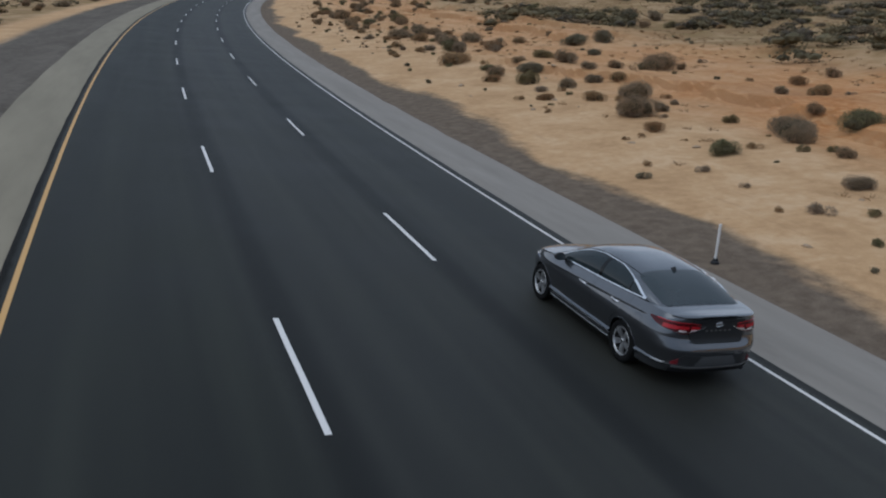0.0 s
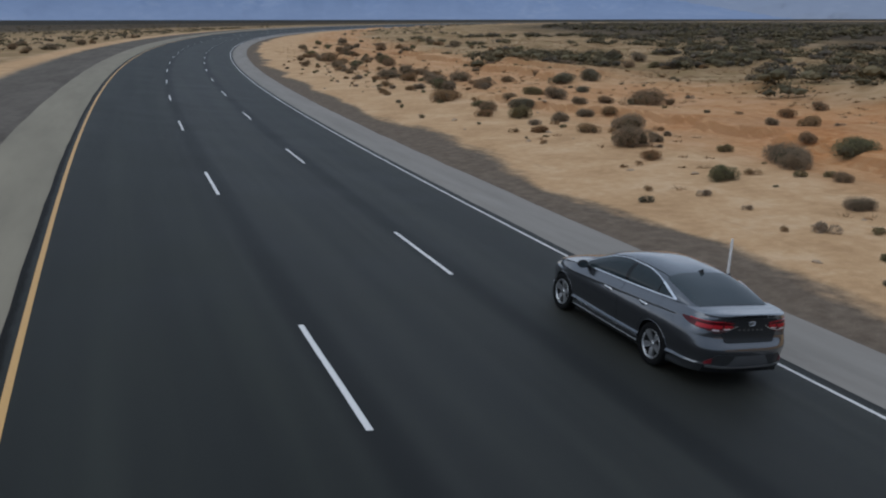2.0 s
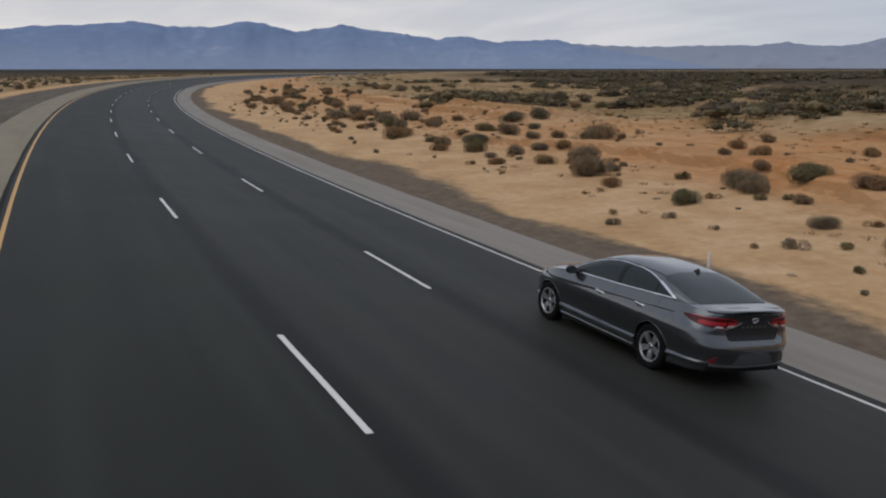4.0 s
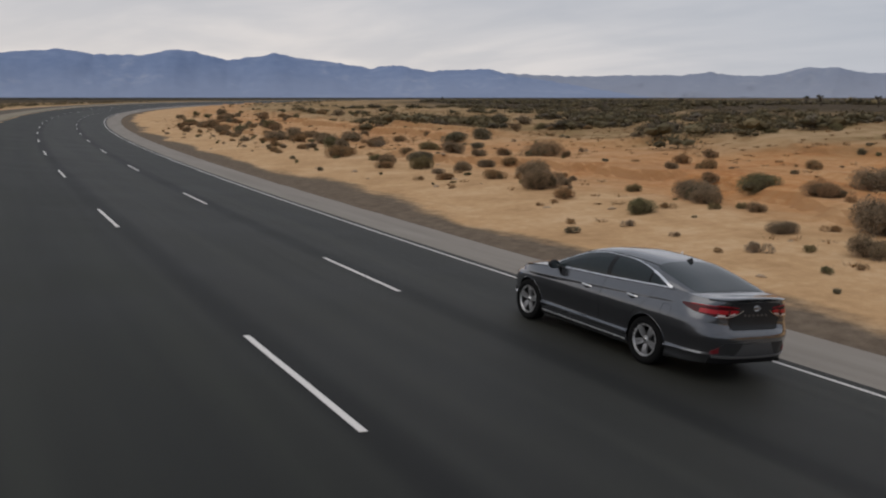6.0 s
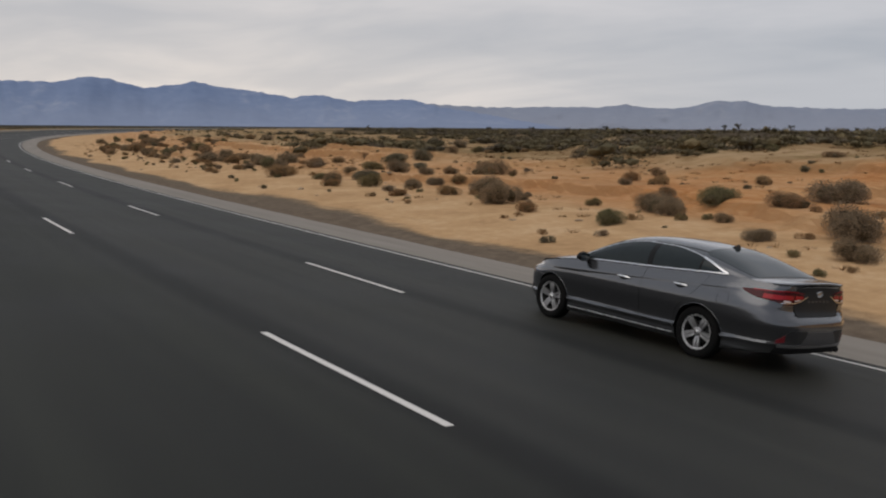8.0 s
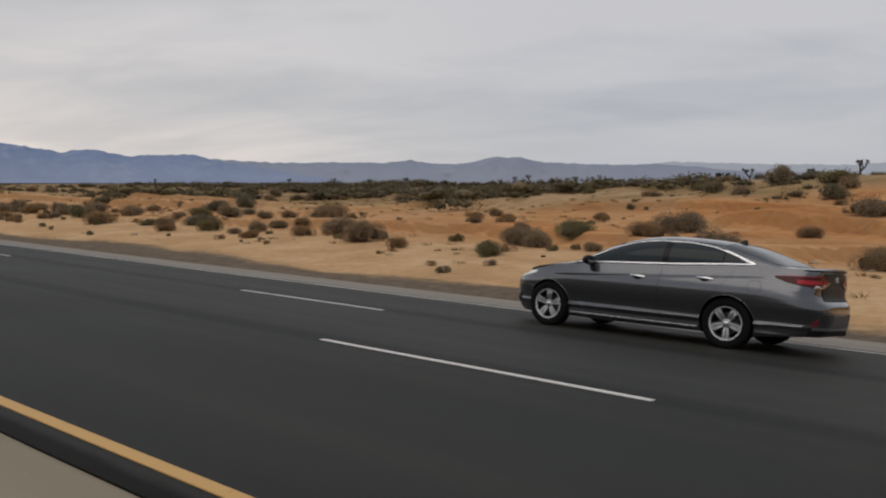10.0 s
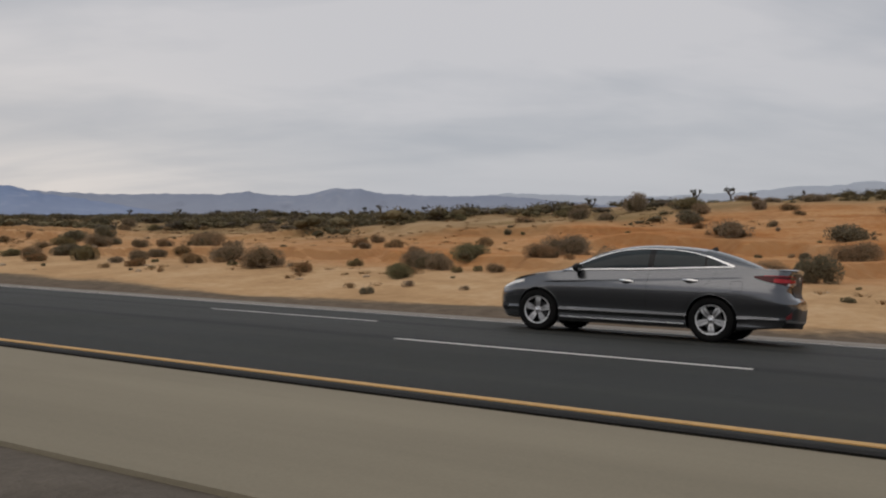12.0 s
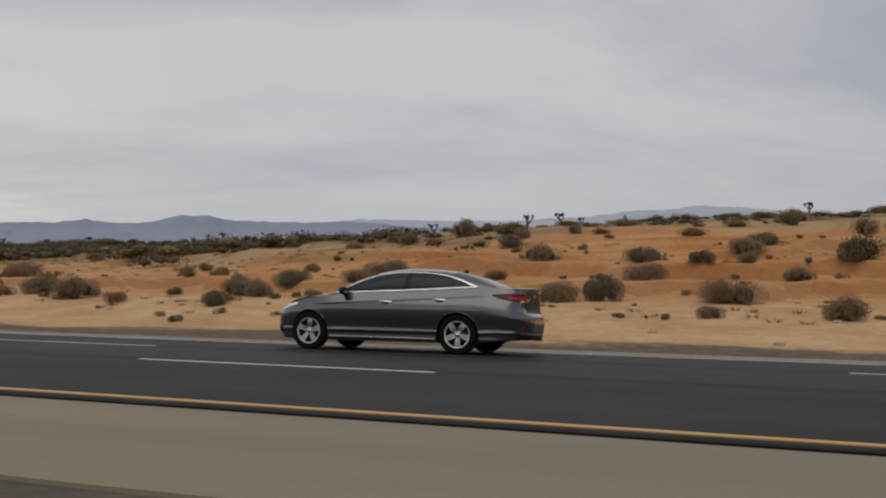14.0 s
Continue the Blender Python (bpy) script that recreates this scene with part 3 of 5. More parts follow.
def make_bush(kind, seed, width, height, count, size, mat, lumps, label):
    rng = random.Random(seed)
    bush = new(kind)
    centre = lump_list(rng, width, height, lumps)
    v, f = leaf_cloud(rng, count, width, height, size, lumps, centre)
    crown = from_arrays("crown", v, f, mat, False)
    crown.parent = bush
    # the thick tangle of twigs inside each lump
    bm = bmesh.new()
    for cx, cy, cz, cr in centre:
        made = bmesh.ops.create_icosphere(bm, subdivisions=2, radius=1)["verts"]
        for p in made:
            k = 0.52 + 0.28 * noise.noise(p.co * 2.3 + Vector((cx * 9, cy * 9, seed)))
            p.co = Vector((0.74 * cx + p.co.x * cr * width * 0.62 * k, 0.74 * cy + p.co.y * cr * width * 0.62 * k, max(-0.05, 0.88 * cz + p.co.z * cr * height * 1.05 * k)))
    part("twig_tangle", bm, TANGLE, bush)
    bm = bmesh.new()
    for k in range(18):
        t, r = rng.uniform(0, math.tau), width * rng.uniform(0.1, 0.42)
        mid = (0.45 * r * math.cos(t), 0.45 * r * math.sin(t), height * rng.uniform(0.3, 0.45))
        stick(bm, (0.1 * r * math.cos(t), 0.1 * r * math.sin(t), -0.05), mid, 0.016, 0.010)
        stick(bm, mid, (r * math.cos(t + 0.2), r * math.sin(t + 0.2), height * rng.uniform(0.5, 0.86)), 0.010, 0.003)
    part("branchwork", bm, TWIG, bush)
    return tagged(bush, label, "bush", "desert bushes")


def on_land(s, a, sink=0.03):
    x, y = place(np.float64(s), np.float64(a))
    return float(x), float(y), float(land_height(np.float64(s), np.float64(a))) - sink


def bush_kinds(share, size, first):
    """The six kinds of bush; share scales the number of leaves and size gives their length."""
    rows = ((1.9, 1.1, 10000, BUSH_GREY, 8, "rounded grey-brown desert bush growing on tan sand"),
            (1.5, 1.0, 8500, BUSH_GREEN, 6, "dense olive-green desert bush growing on tan sand"),
            (1.7, 0.9, 8000, BUSH_DRY, 7, "dry tan desert bush with thin twigs on sand"),
            (2.3, 1.1, 12000, BUSH_GREY, 11, "wide low grey-brown desert bush on sand"),
            (1.3, 0.7, 6000, BUSH_DRY, 5, "small straw-coloured desert bush on sandy ground"),
            (2.0, 0.85, 10000, BUSH_GREEN, 9, "spreading dark green desert bush on sandy ground"))
    return [make_bush("bush", first + k, wide, tall, int(count * share), size, mat, lumps, label) for k, (wide, tall, count, mat, lumps, label) in enumerate(rows)]


# those far from the road carry fewer, larger leaves
KINDS = bush_kinds(1.0, 0.026, 1) + bush_kinds(0.24, 0.048, 11)
rng = random.Random(7)
taken = []


def free(s, a, gap):
    if any((s - u) ** 2 + (a - v) ** 2 < gap * gap for u, v in taken):
        return False
    taken.append((s, a))
    return True


first_use = set()


def plant(k, s, a, scale, tall=1.0):
    """Stands bush kind k at a place; the first of each kind is the one already built."""
    k += 6 if s > 26 or a > 45 or s < 0 else 0
    x, y, z = on_land(s, a)
    m = pose(x, y, z, rng.uniform(-5, 5), rng.uniform(-5, 5), rng.uniform(0, 360))
    if k in first_use:
        ob = copy_thing(KINDS[k], m)
    else:
        first_use.add(k)
        ob = KINDS[k]
        ob.matrix_basis = m
    ob.scale = (scale, scale * rng.uniform(0.85, 1.15), scale * tall * rng.uniform(0.85, 1.1))


# the row of larger bushes at the foot of the slope
a = -30.0
while a < 150:
    for k in range(rng.choice((1, 2, 2, 3, 4))):
        s = 10.6 + 8.5 * rng.random() ** 1.25 + 0.02 * max(a, 0)
        aa = a + rng.uniform(-2.8, 2.8)
        if free(s, aa, 1.15):
            plant(rng.choice((0, 1, 3, 3, 0, 2, 0, 2, 5)), s, aa, 0.42 + 0.75 * rng.random() ** 1.3, 1.0)
    a += rng.uniform(2.2, 5.0)
# single ones over the slope
for k in range(180):
    s, a = 16.5 + 28 * rng.random() ** 0.8, rng.uniform(-35, 190)
    if fbm(np.float64(s * 0.12), np.float64(a * 0.12), 2, 44) < -0.12:
        continue
    if free(s, a, 1.3):
        plant(rng.choice((0, 1, 2, 0, 3, 4, 5, 1)), s, a, 0.4 + 0.95 * rng.random() ** 1.4)
# low straw-coloured ones along the far foot of the slope
straw_rng = random.Random(23)
for k in range(80):
    s, a = 9.5 + 9 * straw_rng.random(), 22 + 95 * straw_rng.random() ** 0.9
    if free(s, a, 1.1):
        plant(straw_rng.choice((4, 2, 4, 0, 2)), s, a, straw_rng.uniform(0.4, 0.85), 0.9)
# along the crest they stand close
for k in range(44):
    s, a = rng.uniform(34, 60), rng.uniform(-30, 80)
    if free(s, a, 1.6):
        plant(rng.choice((0, 1, 3, 5, 3, 2)), s, a, rng.uniform(0.5, 1.0), 0.7)
# tall ones on the rise behind the car
for k in range(26):
    s, a = rng.uniform(36, 62), rng.uniform(-40, -6)
    if free(s, a, 1.4):
        plant(rng.choice((1, 5, 3, 0, 5)), s, a, rng.uniform(0.8, 1.35), 1.0)
# the median side
for k in range(26):
    s, a = -rng.uniform(21, 46), rng.uniform(30, 190)
    if free(s, a, 1.8):
        plant(rng.choice((0, 2, 3, 4)), s, a, rng.uniform(0.5, 1.1))


def make_weed(seed, label):
    rg = random.Random(seed)
    weed = new("weed")
    v, f = leaf_cloud(rg, 800, 0.46, 0.36, 0.022, 4)
    from_arrays("foliage", v, f, BUSH_GREEN if seed % 2 else BUSH_DRY, False).parent = weed
    bm = bmesh.new()
    for k in range(9):
        t = rg.uniform(0, math.tau)
        stick(bm, (0, 0, -0.04), (0.16 * math.cos(t), 0.16 * math.sin(t), rg.uniform(0.2, 0.36)), 0.007, 0.002, 4)
    part("branchwork", bm, TWIG, weed)
    return tagged(weed, label, "weed", "small weeds")


WEEDS = [make_weed(31, "small dark weed tuft on bare sand"), make_weed(32, "small dry weed tuft on bare sand")]
used = set()
for k in range(330):
    s, a = (7.0 + 7.5 * rng.random() ** 0.7 if k < 150 else rng.uniform(14, 36)), rng.uniform(-24, 110)
    if not free(s, a, 0.9):
        continue
    x, y, z = on_land(s, a)
    i = k % 2
    m = pose(x, y, z, 0, 0, rng.uniform(0, 360))
    if i in used:
        ob = copy_thing(WEEDS[i], m)
    else:
        used.add(i)
        ob = WEEDS[i]
        ob.matrix_basis = m
    g = rng.uniform(0.45, 1.15)
    ob.scale = (g * rng.uniform(1.0, 1.4), g, g * rng.uniform(0.6, 0.95))


def scrub_form(seed, leaves, size, lumps=4):
    """A rounded scrub clump: lumpy twig core under a coat of small leaves."""
    rg = random.Random(seed)
    centre = lump_list(rg, 2.4, 0.95, lumps)
    v, f = leaf_cloud(rg, leaves, 2.4, 0.95, size, lumps, centre)
    bm = bmesh.new()
    for cx, cy, cz, cr in centre:
        for p in bmesh.ops.create_icosphere(bm, subdivisions=1, radius=1)["verts"]:
            k = 0.46 + 0.26 * noise.noise(p.co * 2.3 + Vector((cx * 9, cy * 9, seed)))
            p.co = Vector((cx + p.co.x * cr * 1.5 * k, cy + p.co.y * cr * 1.5 * k, max(-0.05, cz + p.co.z * cr * k)))
    bm.verts.index_update()
    core = np.array([tuple(p.co) for p in bm.verts])
    tris = np.array([[p.index for p in q.verts] for q in bm.faces])
    bm.free()
    return np.concatenate([v, core]), np.concatenate([np.array(f), tris + len(v)])


def build_scrub():
    """The endless scrub beyond the slope: rounded clumps, thinner on open sand."""
    fine = [scrub_form(60 + k, 270, 0.060) for k in range(6)]
    plain_forms = [scrub_form(80 + k, 44, 0.065, 3) for k in range(4)]
    rg = np.random.default_rng(5)
    verts, faces, base = [], [], 0
    zones = ((40, 115, -60, 200, 950), (25, 66, -45, 110, 620), (105, 300, -80, 700, 2400), (300, 800, 100, 1250, 2400), (-80, -21, 20, 420, 1000), (-260, -70, 30, 900, 1300), (20, 60, 170, 620, 700))
    for zone, (s0, s1, a0, a1, count) in enumerate(zones):
        s, a = rg.uniform(s0, s1, count), rg.uniform(a0, a1, count)
        x, y = place(s, a)
        edge = 26 + 13 * (1 - ease(a, 3, 20)) + 7 * fbm(x * 0.07, y * 0.07, 3, 12)
        keep = (fbm(x * 0.05, y * 0.05, 3, 8) > -0.22 + 0.20 * (1 - ease(s, 45, 90)) * (s > 0)) & (fbm(x * 0.16, y * 0.16, 2, 21) > -0.5 + 0.46 * (1 - ease(s, 42, 80)) * (s > 0)) & ((s > edge) | (s < 0))
        z = land_height(s, a)
        big = 0.45 + 0.75 * rg.random(count) ** 1.4
        if zone == 1:
            big = big * (0.70 + 1.15 * ease(a, 8, 28))
        elif zone in (0, 2):
            big = big * (1.05 + 0.75 * ease(a, 15, 60))
        big = big * np.where(s > 300, 1.8, np.where(s > 100, 1.25, 1.0))
        turn = rg.uniform(0, math.tau, count)
        for i in np.nonzero(keep)[0]:
            v, f = (fine if zone < 2 else plain_forms)[i % (6 if zone < 2 else 4)]
            c, d = math.cos(turn[i]), math.sin(turn[i])
            p = np.stack([v[:, 0] * c - v[:, 1] * d, v[:, 0] * d + v[:, 1] * c, v[:, 2] * (0.72 if zone < 2 else 1.0)], -1) * big[i]
            verts.append(p + (x[i], y[i], z[i] - 0.03))
            faces.append(f + base)
            base += len(v)
    ob = from_arrays("desert_scrub", np.concatenate(verts), np.concatenate(faces), SCRUB_LEAF, False)
    return tagged(ob, "low grey-green desert scrub covering the flat plain", "scrub", kind="stuff")


build_scrub()


def make_joshua(seed):
    """A Joshua tree: leaning trunk, forked limbs, a tuft of stiff leaves on every end."""
    rg = random.Random(seed)
    tree = new("joshua_tree")
    bm = bmesh.new()
    top = Vector((rg.uniform(-0.2, 0.2), rg.uniform(-0.2, 0.2), rg.uniform(1.5, 2.1)))
    stick(bm, (0, 0, -0.1), top, 0.24, 0.17, 7)
    ends = []
    for k in range(rg.choice((3, 4, 5))):
        t = rg.uniform(0, math.tau)
        elbow = top + Vector((0.7 * math.cos(t), 0.7 * math.sin(t), rg.uniform(0.3, 0.7)))
        stick(bm, top - Vector((0, 0, 0.1)), elbow, 0.15, 0.11, 6)
        for j in range(rg.choice((1, 2))):
            tip = elbow + Vector((rg.uniform(-0.5, 0.5), rg.uniform(-0.5, 0.5), rg.uniform(0.4, 0.9)))
            stick(bm, elbow, tip, 0.11, 0.09, 6)
            ends.append(tip)
    part("trunk", bm, BARK, tree)
    verts, faces = [], []
    for e in ends:
        for k in range(60):
            d = Vector((rg.gauss(0, 1), rg.gauss(0, 1), rg.gauss(0.35, 1))).normalized()
            w = d.orthogonal().normalized() * 0.045
            b = len(verts)
            verts += [e - w, e + w, e + d * rg.uniform(0.35, 0.55)]
            faces.append((b, b + 1, b + 2))
    from_arrays("crown", [tuple(v) for v in verts], faces, YUCCA_LEAF, False).parent = tree
    return tagged(tree, "dark Joshua tree with forked limbs on the plain", "tree", "Joshua trees")


JOSHUA = [make_joshua(71), make_joshua(72), make_joshua(73)]
spots = ((52.9, 230, 0.7), (53.9, 210, 0.95), (54.9, 190, 1.1), (55.6, 200, 0.6), (57.9, 200, 1.0), (60.0, 190, 0.85), (60.9, 200, 0.8), (61.5, 205, 0.8), (66.7, 140, 0.95), (67.5, 140, 1.0),
         (68.8, 135, 1.05), (72.2, 110, 0.75), (75.0, 105, 0.95), (77.2, 105, 0.8), (78.6, 110, 0.65), (81.3, 100, 0.6), (92.6, 90, 0.65), (39.0, 190, 0.55), (42.0, 180, 0.6), (44.4, 175, 0.55), (46.7, 190, 0.6), (30.5, 330, 0.8))
for k, (az, far, g) in enumerate(spots):
    x, y = -14.15 + far * math.sin(radians(az)), -6.2 + far * math.cos(radians(az))
    rho = math.hypot(x - RADIUS, y)
    s, a = RADIUS - rho, RADIUS * math.atan2(y, RADIUS - x)
    x, y, z = on_land(s, a)
    m = pose(x, y, z, 0, 0, rng.uniform(0, 360))
    if k < 3:
        ob = JOSHUA[k]
        ob.matrix_basis = m
    else:
        ob = copy_thing(JOSHUA[k % 3], m)
    g *= 1.0 if az < 50 else (0.66 if az < 62 else 0.72)
    ob.scale = (g, g, g)


def build_dry_grass():
    """Low dry tufts strewn over the sand and the slope."""
    rg = np.random.default_rng(9)
    verts, faces = [], []
    for k in range(4200):
        s, a = 9 + 54 * rg.random() ** 0.8, rg.uniform(-40, 170)
        x, y = place(s, a)
        if fbm(np.float64(x * 0.09), np.float64(y * 0.09), 3, 31) < 0.0:
            continue
        z = float(land_height(s, a))
        for j in range(22):
            t, r, h = rg.uniform(0, math.tau), rg.uniform(0.02, 0.24), rg.uniform(0.05, 0.16)
            p = np.array([x + r * math.cos(t), y + r * math.sin(t), z - 0.01])
            w = np.array([-math.sin(t), math.cos(t), 0]) * 0.022
            b = len(verts)
            verts += [p - w, p + w, p + (0.12 * math.cos(t), 0.12 * math.sin(t), h)]
            faces.append((b, b + 1, b + 2))
    ob = from_arrays("dry_grass", np.array(verts), np.array(faces), BUSH_DRY, False)
    return tagged(ob, "sparse low dry grass tufts on the sand", "grass", kind="stuff")


build_dry_grass()


def make_stone(seed):
    bm = bmesh.new()
    bmesh.ops.create_icosphere(bm, subdivisions=2, radius=1)
    for v in bm.verts:
        k = 1 + 0.5 * noise.noise(v.co * 1.4 + Vector((seed, 0, 0)))
        v.co = Vector((v.co.x * 0.16 * k, v.co.y * 0.12 * k, v.co.z * 0.075 * k + 0.03))
    return tagged(mesh_object("stone", bm, STONE), "small weathered brown stone on the sand", "stone", "stones on the sand")


STONES = [make_stone(1), make_stone(5)]
for k in range(46):
    s, a = 5.5 + 14 * rng.random(), rng.uniform(-20, 90)
    x, y, z = on_land(s, a, 0.01)
    m = pose(x, y, z, 0, 0, rng.uniform(0, 360))
    ob = STONES[k] if k < 2 else copy_thing(STONES[k % 2], m)
    ob.matrix_basis = m
    g = rng.uniform(0.35, 1.2)
    ob.scale = (g, g * rng.uniform(0.7, 1.3), g * rng.uniform(0.6, 1.1))


def build_marker_post():
    """A slim white delineator post with a dark foot."""
    post = new("marker_post")
    bm = bmesh.new()
    rows = []
    for k in range(9):
        z = 0.08 + 0.84 * k / 8
        w = 0.045 if k < 8 else 0.03
        rows.append([Vector((w * math.cos(t), 0.022 * math.sin(t) + 0.012 * math.cos(t) ** 2, z)) for t in (j * math.tau / 12 for j in range(13))])
    made = sheet_rows(bm, rows)
    bm.faces.new(made[-1][:-1])
    part("blade", bm, WHITE_PLASTIC, post, "white plastic post blade")
    bm = bmesh.new()
    rows = [[Vector((r * math.cos(t), r * math.sin(t), z)) for t in (j * math.tau / 14 for j in range(15))] for r, z in ((0.11, -0.04), (0.10, 0.03), (0.06, 0.07), (0.05, 0.12), (0.0, 0.12))]
    sheet_rows(bm, rows)
    part("foot", bm, BLACK, post, "dark rubber foot")
    x, y, z = on_land(4.55, 3.35, 0.0)
    post.matrix_basis = pose(x, y, z, 0, 5, 20)
    return tagged(post, "slim white roadside marker post with a dark foot", "marker post")


def sheet_rows(bm, rows):
    made = [[bm.verts.new(p) for p in row] for row in rows]
    for r in range(len(made) - 1):
        for c in range(len(made[r]) - 1):
            bm.faces.new((made[r][c], made[r + 1][c], made[r + 1][c + 1], made[r][c + 1]))
    return made


build_marker_post()

# ---- the car: x to its right, y to its front, z up from the road; the wheelbase is centred on 0 ----


def curve_through(points):
    """A smooth monotone curve through (at, value) pairs."""
    xs, ys = (np.array(v, float) for v in zip(*sorted(points)))
    h = np.diff(xs)
    d = np.diff(ys) / h
    m = np.zeros(len(xs))
    m[0], m[-1] = d[0], d[-1]
    for k in range(1, len(xs) - 1):
        if d[k - 1] * d[k] > 0:
            w1, w2 = 2 * h[k] + h[k - 1], h[k] + 2 * h[k - 1]
            m[k] = (w1 + w2) / (w1 / d[k - 1] + w2 / d[k])

    def value(x):
        x = min(max(x, xs[0]), xs[-1])
        k = min(int(np.searchsorted(xs, x, side="right")) - 1, len(xs) - 2)
        t = (x - xs[k]) / h[k]
        return float((1 + 2 * t) * (1 - t) ** 2 * ys[k] + t * (1 - t) ** 2 * h[k] * m[k] + t * t * (3 - 2 * t) * ys[k + 1] + t * t * (t - 1) * h[k] * m[k + 1])

    return value


BASE, WHEEL_Z, TYRE, ARCH = 1.4025, 0.334, 0.334, 0.372
half_width = curve_through([(0.16, 0.81), (0.212, 0.846), (0.24, 0.858), (0.256, 0.862), (0.270, 0.862), (0.31, 0.863), (0.34, 0.878), (0.36, 0.897), (0.370, 0.901), (0.379, 0.896), (0.391, 0.878), (0.403, 0.869), (0.44, 0.873), (0.52, 0.889), (0.60, 0.906), (0.68, 0.919), (0.76, 0.924), (0.82, 0.917), (0.88, 0.900), (0.96, 0.868), (1.04, 0.832), (1.13, 0.79)])
nose = curve_through([(0.16, 2.16), (0.25, 2.29), (0.40, 2.345), (0.55, 2.35), (0.66, 2.32), (0.74, 2.24), (0.80, 2.12), (1.2, 2.02)])
tail = curve_through([(0.16, 2.30), (0.27, 2.50), (0.35, 2.550), (0.46, 2.572), (0.60, 2.580), (0.655, 2.570), (0.690, 2.543), (0.720, 2.512), (0.80, 2.484), (0.97, 2.484), (1.07, 2.505), (1.11, 2.520), (1.2, 2.50)])
# towards the corners the bumper's ledge runs out into a smooth flank
tail_soft = curve_through([(0.16, 2.30), (0.27, 2.49), (0.35, 2.528), (0.46, 2.548), (0.60, 2.558), (0.70, 2.528), (0.80, 2.498), (0.97, 2.500), (1.07, 2.514), (1.11, 2.514), (1.2, 2.50)])
rear_width = curve_through([(0.16, 0.79), (0.22, 0.852), (0.26, 0.874), (0.29, 0.872), (0.34, 0.876), (0.374, 0.893), (0.386, 0.895), (0.396, 0.888), (0.410, 0.870), (0.50, 0.884), (0.60, 0.908), (0.68, 0.920), (0.76, 0.924), (0.82, 0.917), (0.88, 0.900), (0.96, 0.868), (1.04, 0.832), (1.13, 0.79)])
top_edge = curve_through([(-2.56, 1.095), (-2.3, 1.108), (-1.95, 1.118), (-1.6, 1.108), (-0.6, 1.055), (0.5, 1.01), (0.95, 0.985), (1.3, 0.95), (1.7, 0.893), (2.05, 0.81), (2.25, 0.745), (2.36, 0.70)])
low_edge = curve_through([(-2.5, 0.27), (-2.05, 0.225), (-1.7, 0.19), (1.7, 0.18), (2.3, 0.19)])
FRONT, REAR, TURN_IN = (6.0, 2.3), (13.0, 3.5), 0.8


def blend(v, lo, hi):
    q = min(1.0, max(0.0, (v - lo) / (hi - lo)))
    return q * q * (3 - 2 * q)


def tail_at(z, k=0.0):
    """The tail's length at a height; k is 1 where the corner starts and 2 on the centre line."""
    q = blend(k, 1.12, 1.38)
    return tail_soft(z) * (1 - q) + tail(z) * q


def width_at(z, y):
    q = blend(-y, 1.72, 2.02)
    return half_width(z) * (1 - q) + rear_width(z) * q


def ridge(y, z):
    """The crease that runs from the front wing over the handles to the tail lamp."""
    d = z - (0.888 - 0.055 * y)
    fade = max(0.0, min(1.0, (1.55 - y) / 0.5)) * max(0.0, min(1.0, (y + 2.05) / 0.3))
    return 0.013 * fade * (math.exp(-(d / 0.055) ** 2) if d > 0 else math.exp(-(d / 0.022) ** 2))


def reach(y, z):
    """Half the body's width at a place along it and a height."""
    m, n = FRONT if y > 0 else REAR
    end = nose(z) if y > 0 else tail_at(z)
    return width_at(z, y) * max(0.0, 1 - min(1.0, abs(y) / end) ** m) ** (1 / n) + ridge(y, z)


def skin(g, z, out=0.0, side=-1):
    """The body's side and ends: g runs 0 at mid, 1 where the corner starts, 2 on the centre line; negative to the rear."""
    m, n = FRONT if g > 0 else REAR
    k = abs(g)
    end = nose(z) if g > 0 else tail_at(z, k)
    w = width_at(z, math.copysign(2.1, g))
    if k <= 1:
        y = end * k * (1 - TURN_IN ** n) ** (1 / m)
        w = width_at(z, math.copysign(y, g))
        x = w * (1 - (y / end) ** m) ** (1 / n)
        out += ridge(math.copysign(y, g), z)
    else:
        x = w * TURN_IN * (2 - k)
        y = end * (1 - (x / w) ** n) ** (1 / m)
    nx, ny = n * (x / w) ** (n - 1) / w, m * (y / end) ** (m - 1) / end
    size = math.hypot(nx, ny)
    x, y = x + out * nx / size, y + out * ny / size
    return Vector((side * x, math.copysign(y, g) if g else 0.0, z))


def sheet(bm, rows, close=False):
    made = [[bm.verts.new(p) for p in row] for row in rows]
    for r in range(len(made) - 1):
        for c in range(len(made[r]) - 1):
            bm.faces.new((made[r][c], made[r + 1][c], made[r + 1][c + 1], made[r][c + 1]))
    return made


def slab(rows, depth_rows):
    """A patch with a rim that goes back to a second layer."""
    bm = bmesh.new()
    made = sheet(bm, rows)
    back = [[bm.verts.new(p) for p in row] for row in depth_rows]
    edge = made[0] + [r[-1] for r in made[1:]] + made[-1][-2::-1] + [r[0] for r in made[-2:0:-1]]
    under = back[0] + [r[-1] for r in back[1:]] + back[-1][-2::-1] + [r[0] for r in back[-2:0:-1]]
    for k in range(len(edge)):
        j = (k + 1) % len(edge)
        if edge[k] is not edge[j]:
            bm.faces.new((edge[k], edge[j], under[j], under[k]))
    return bm


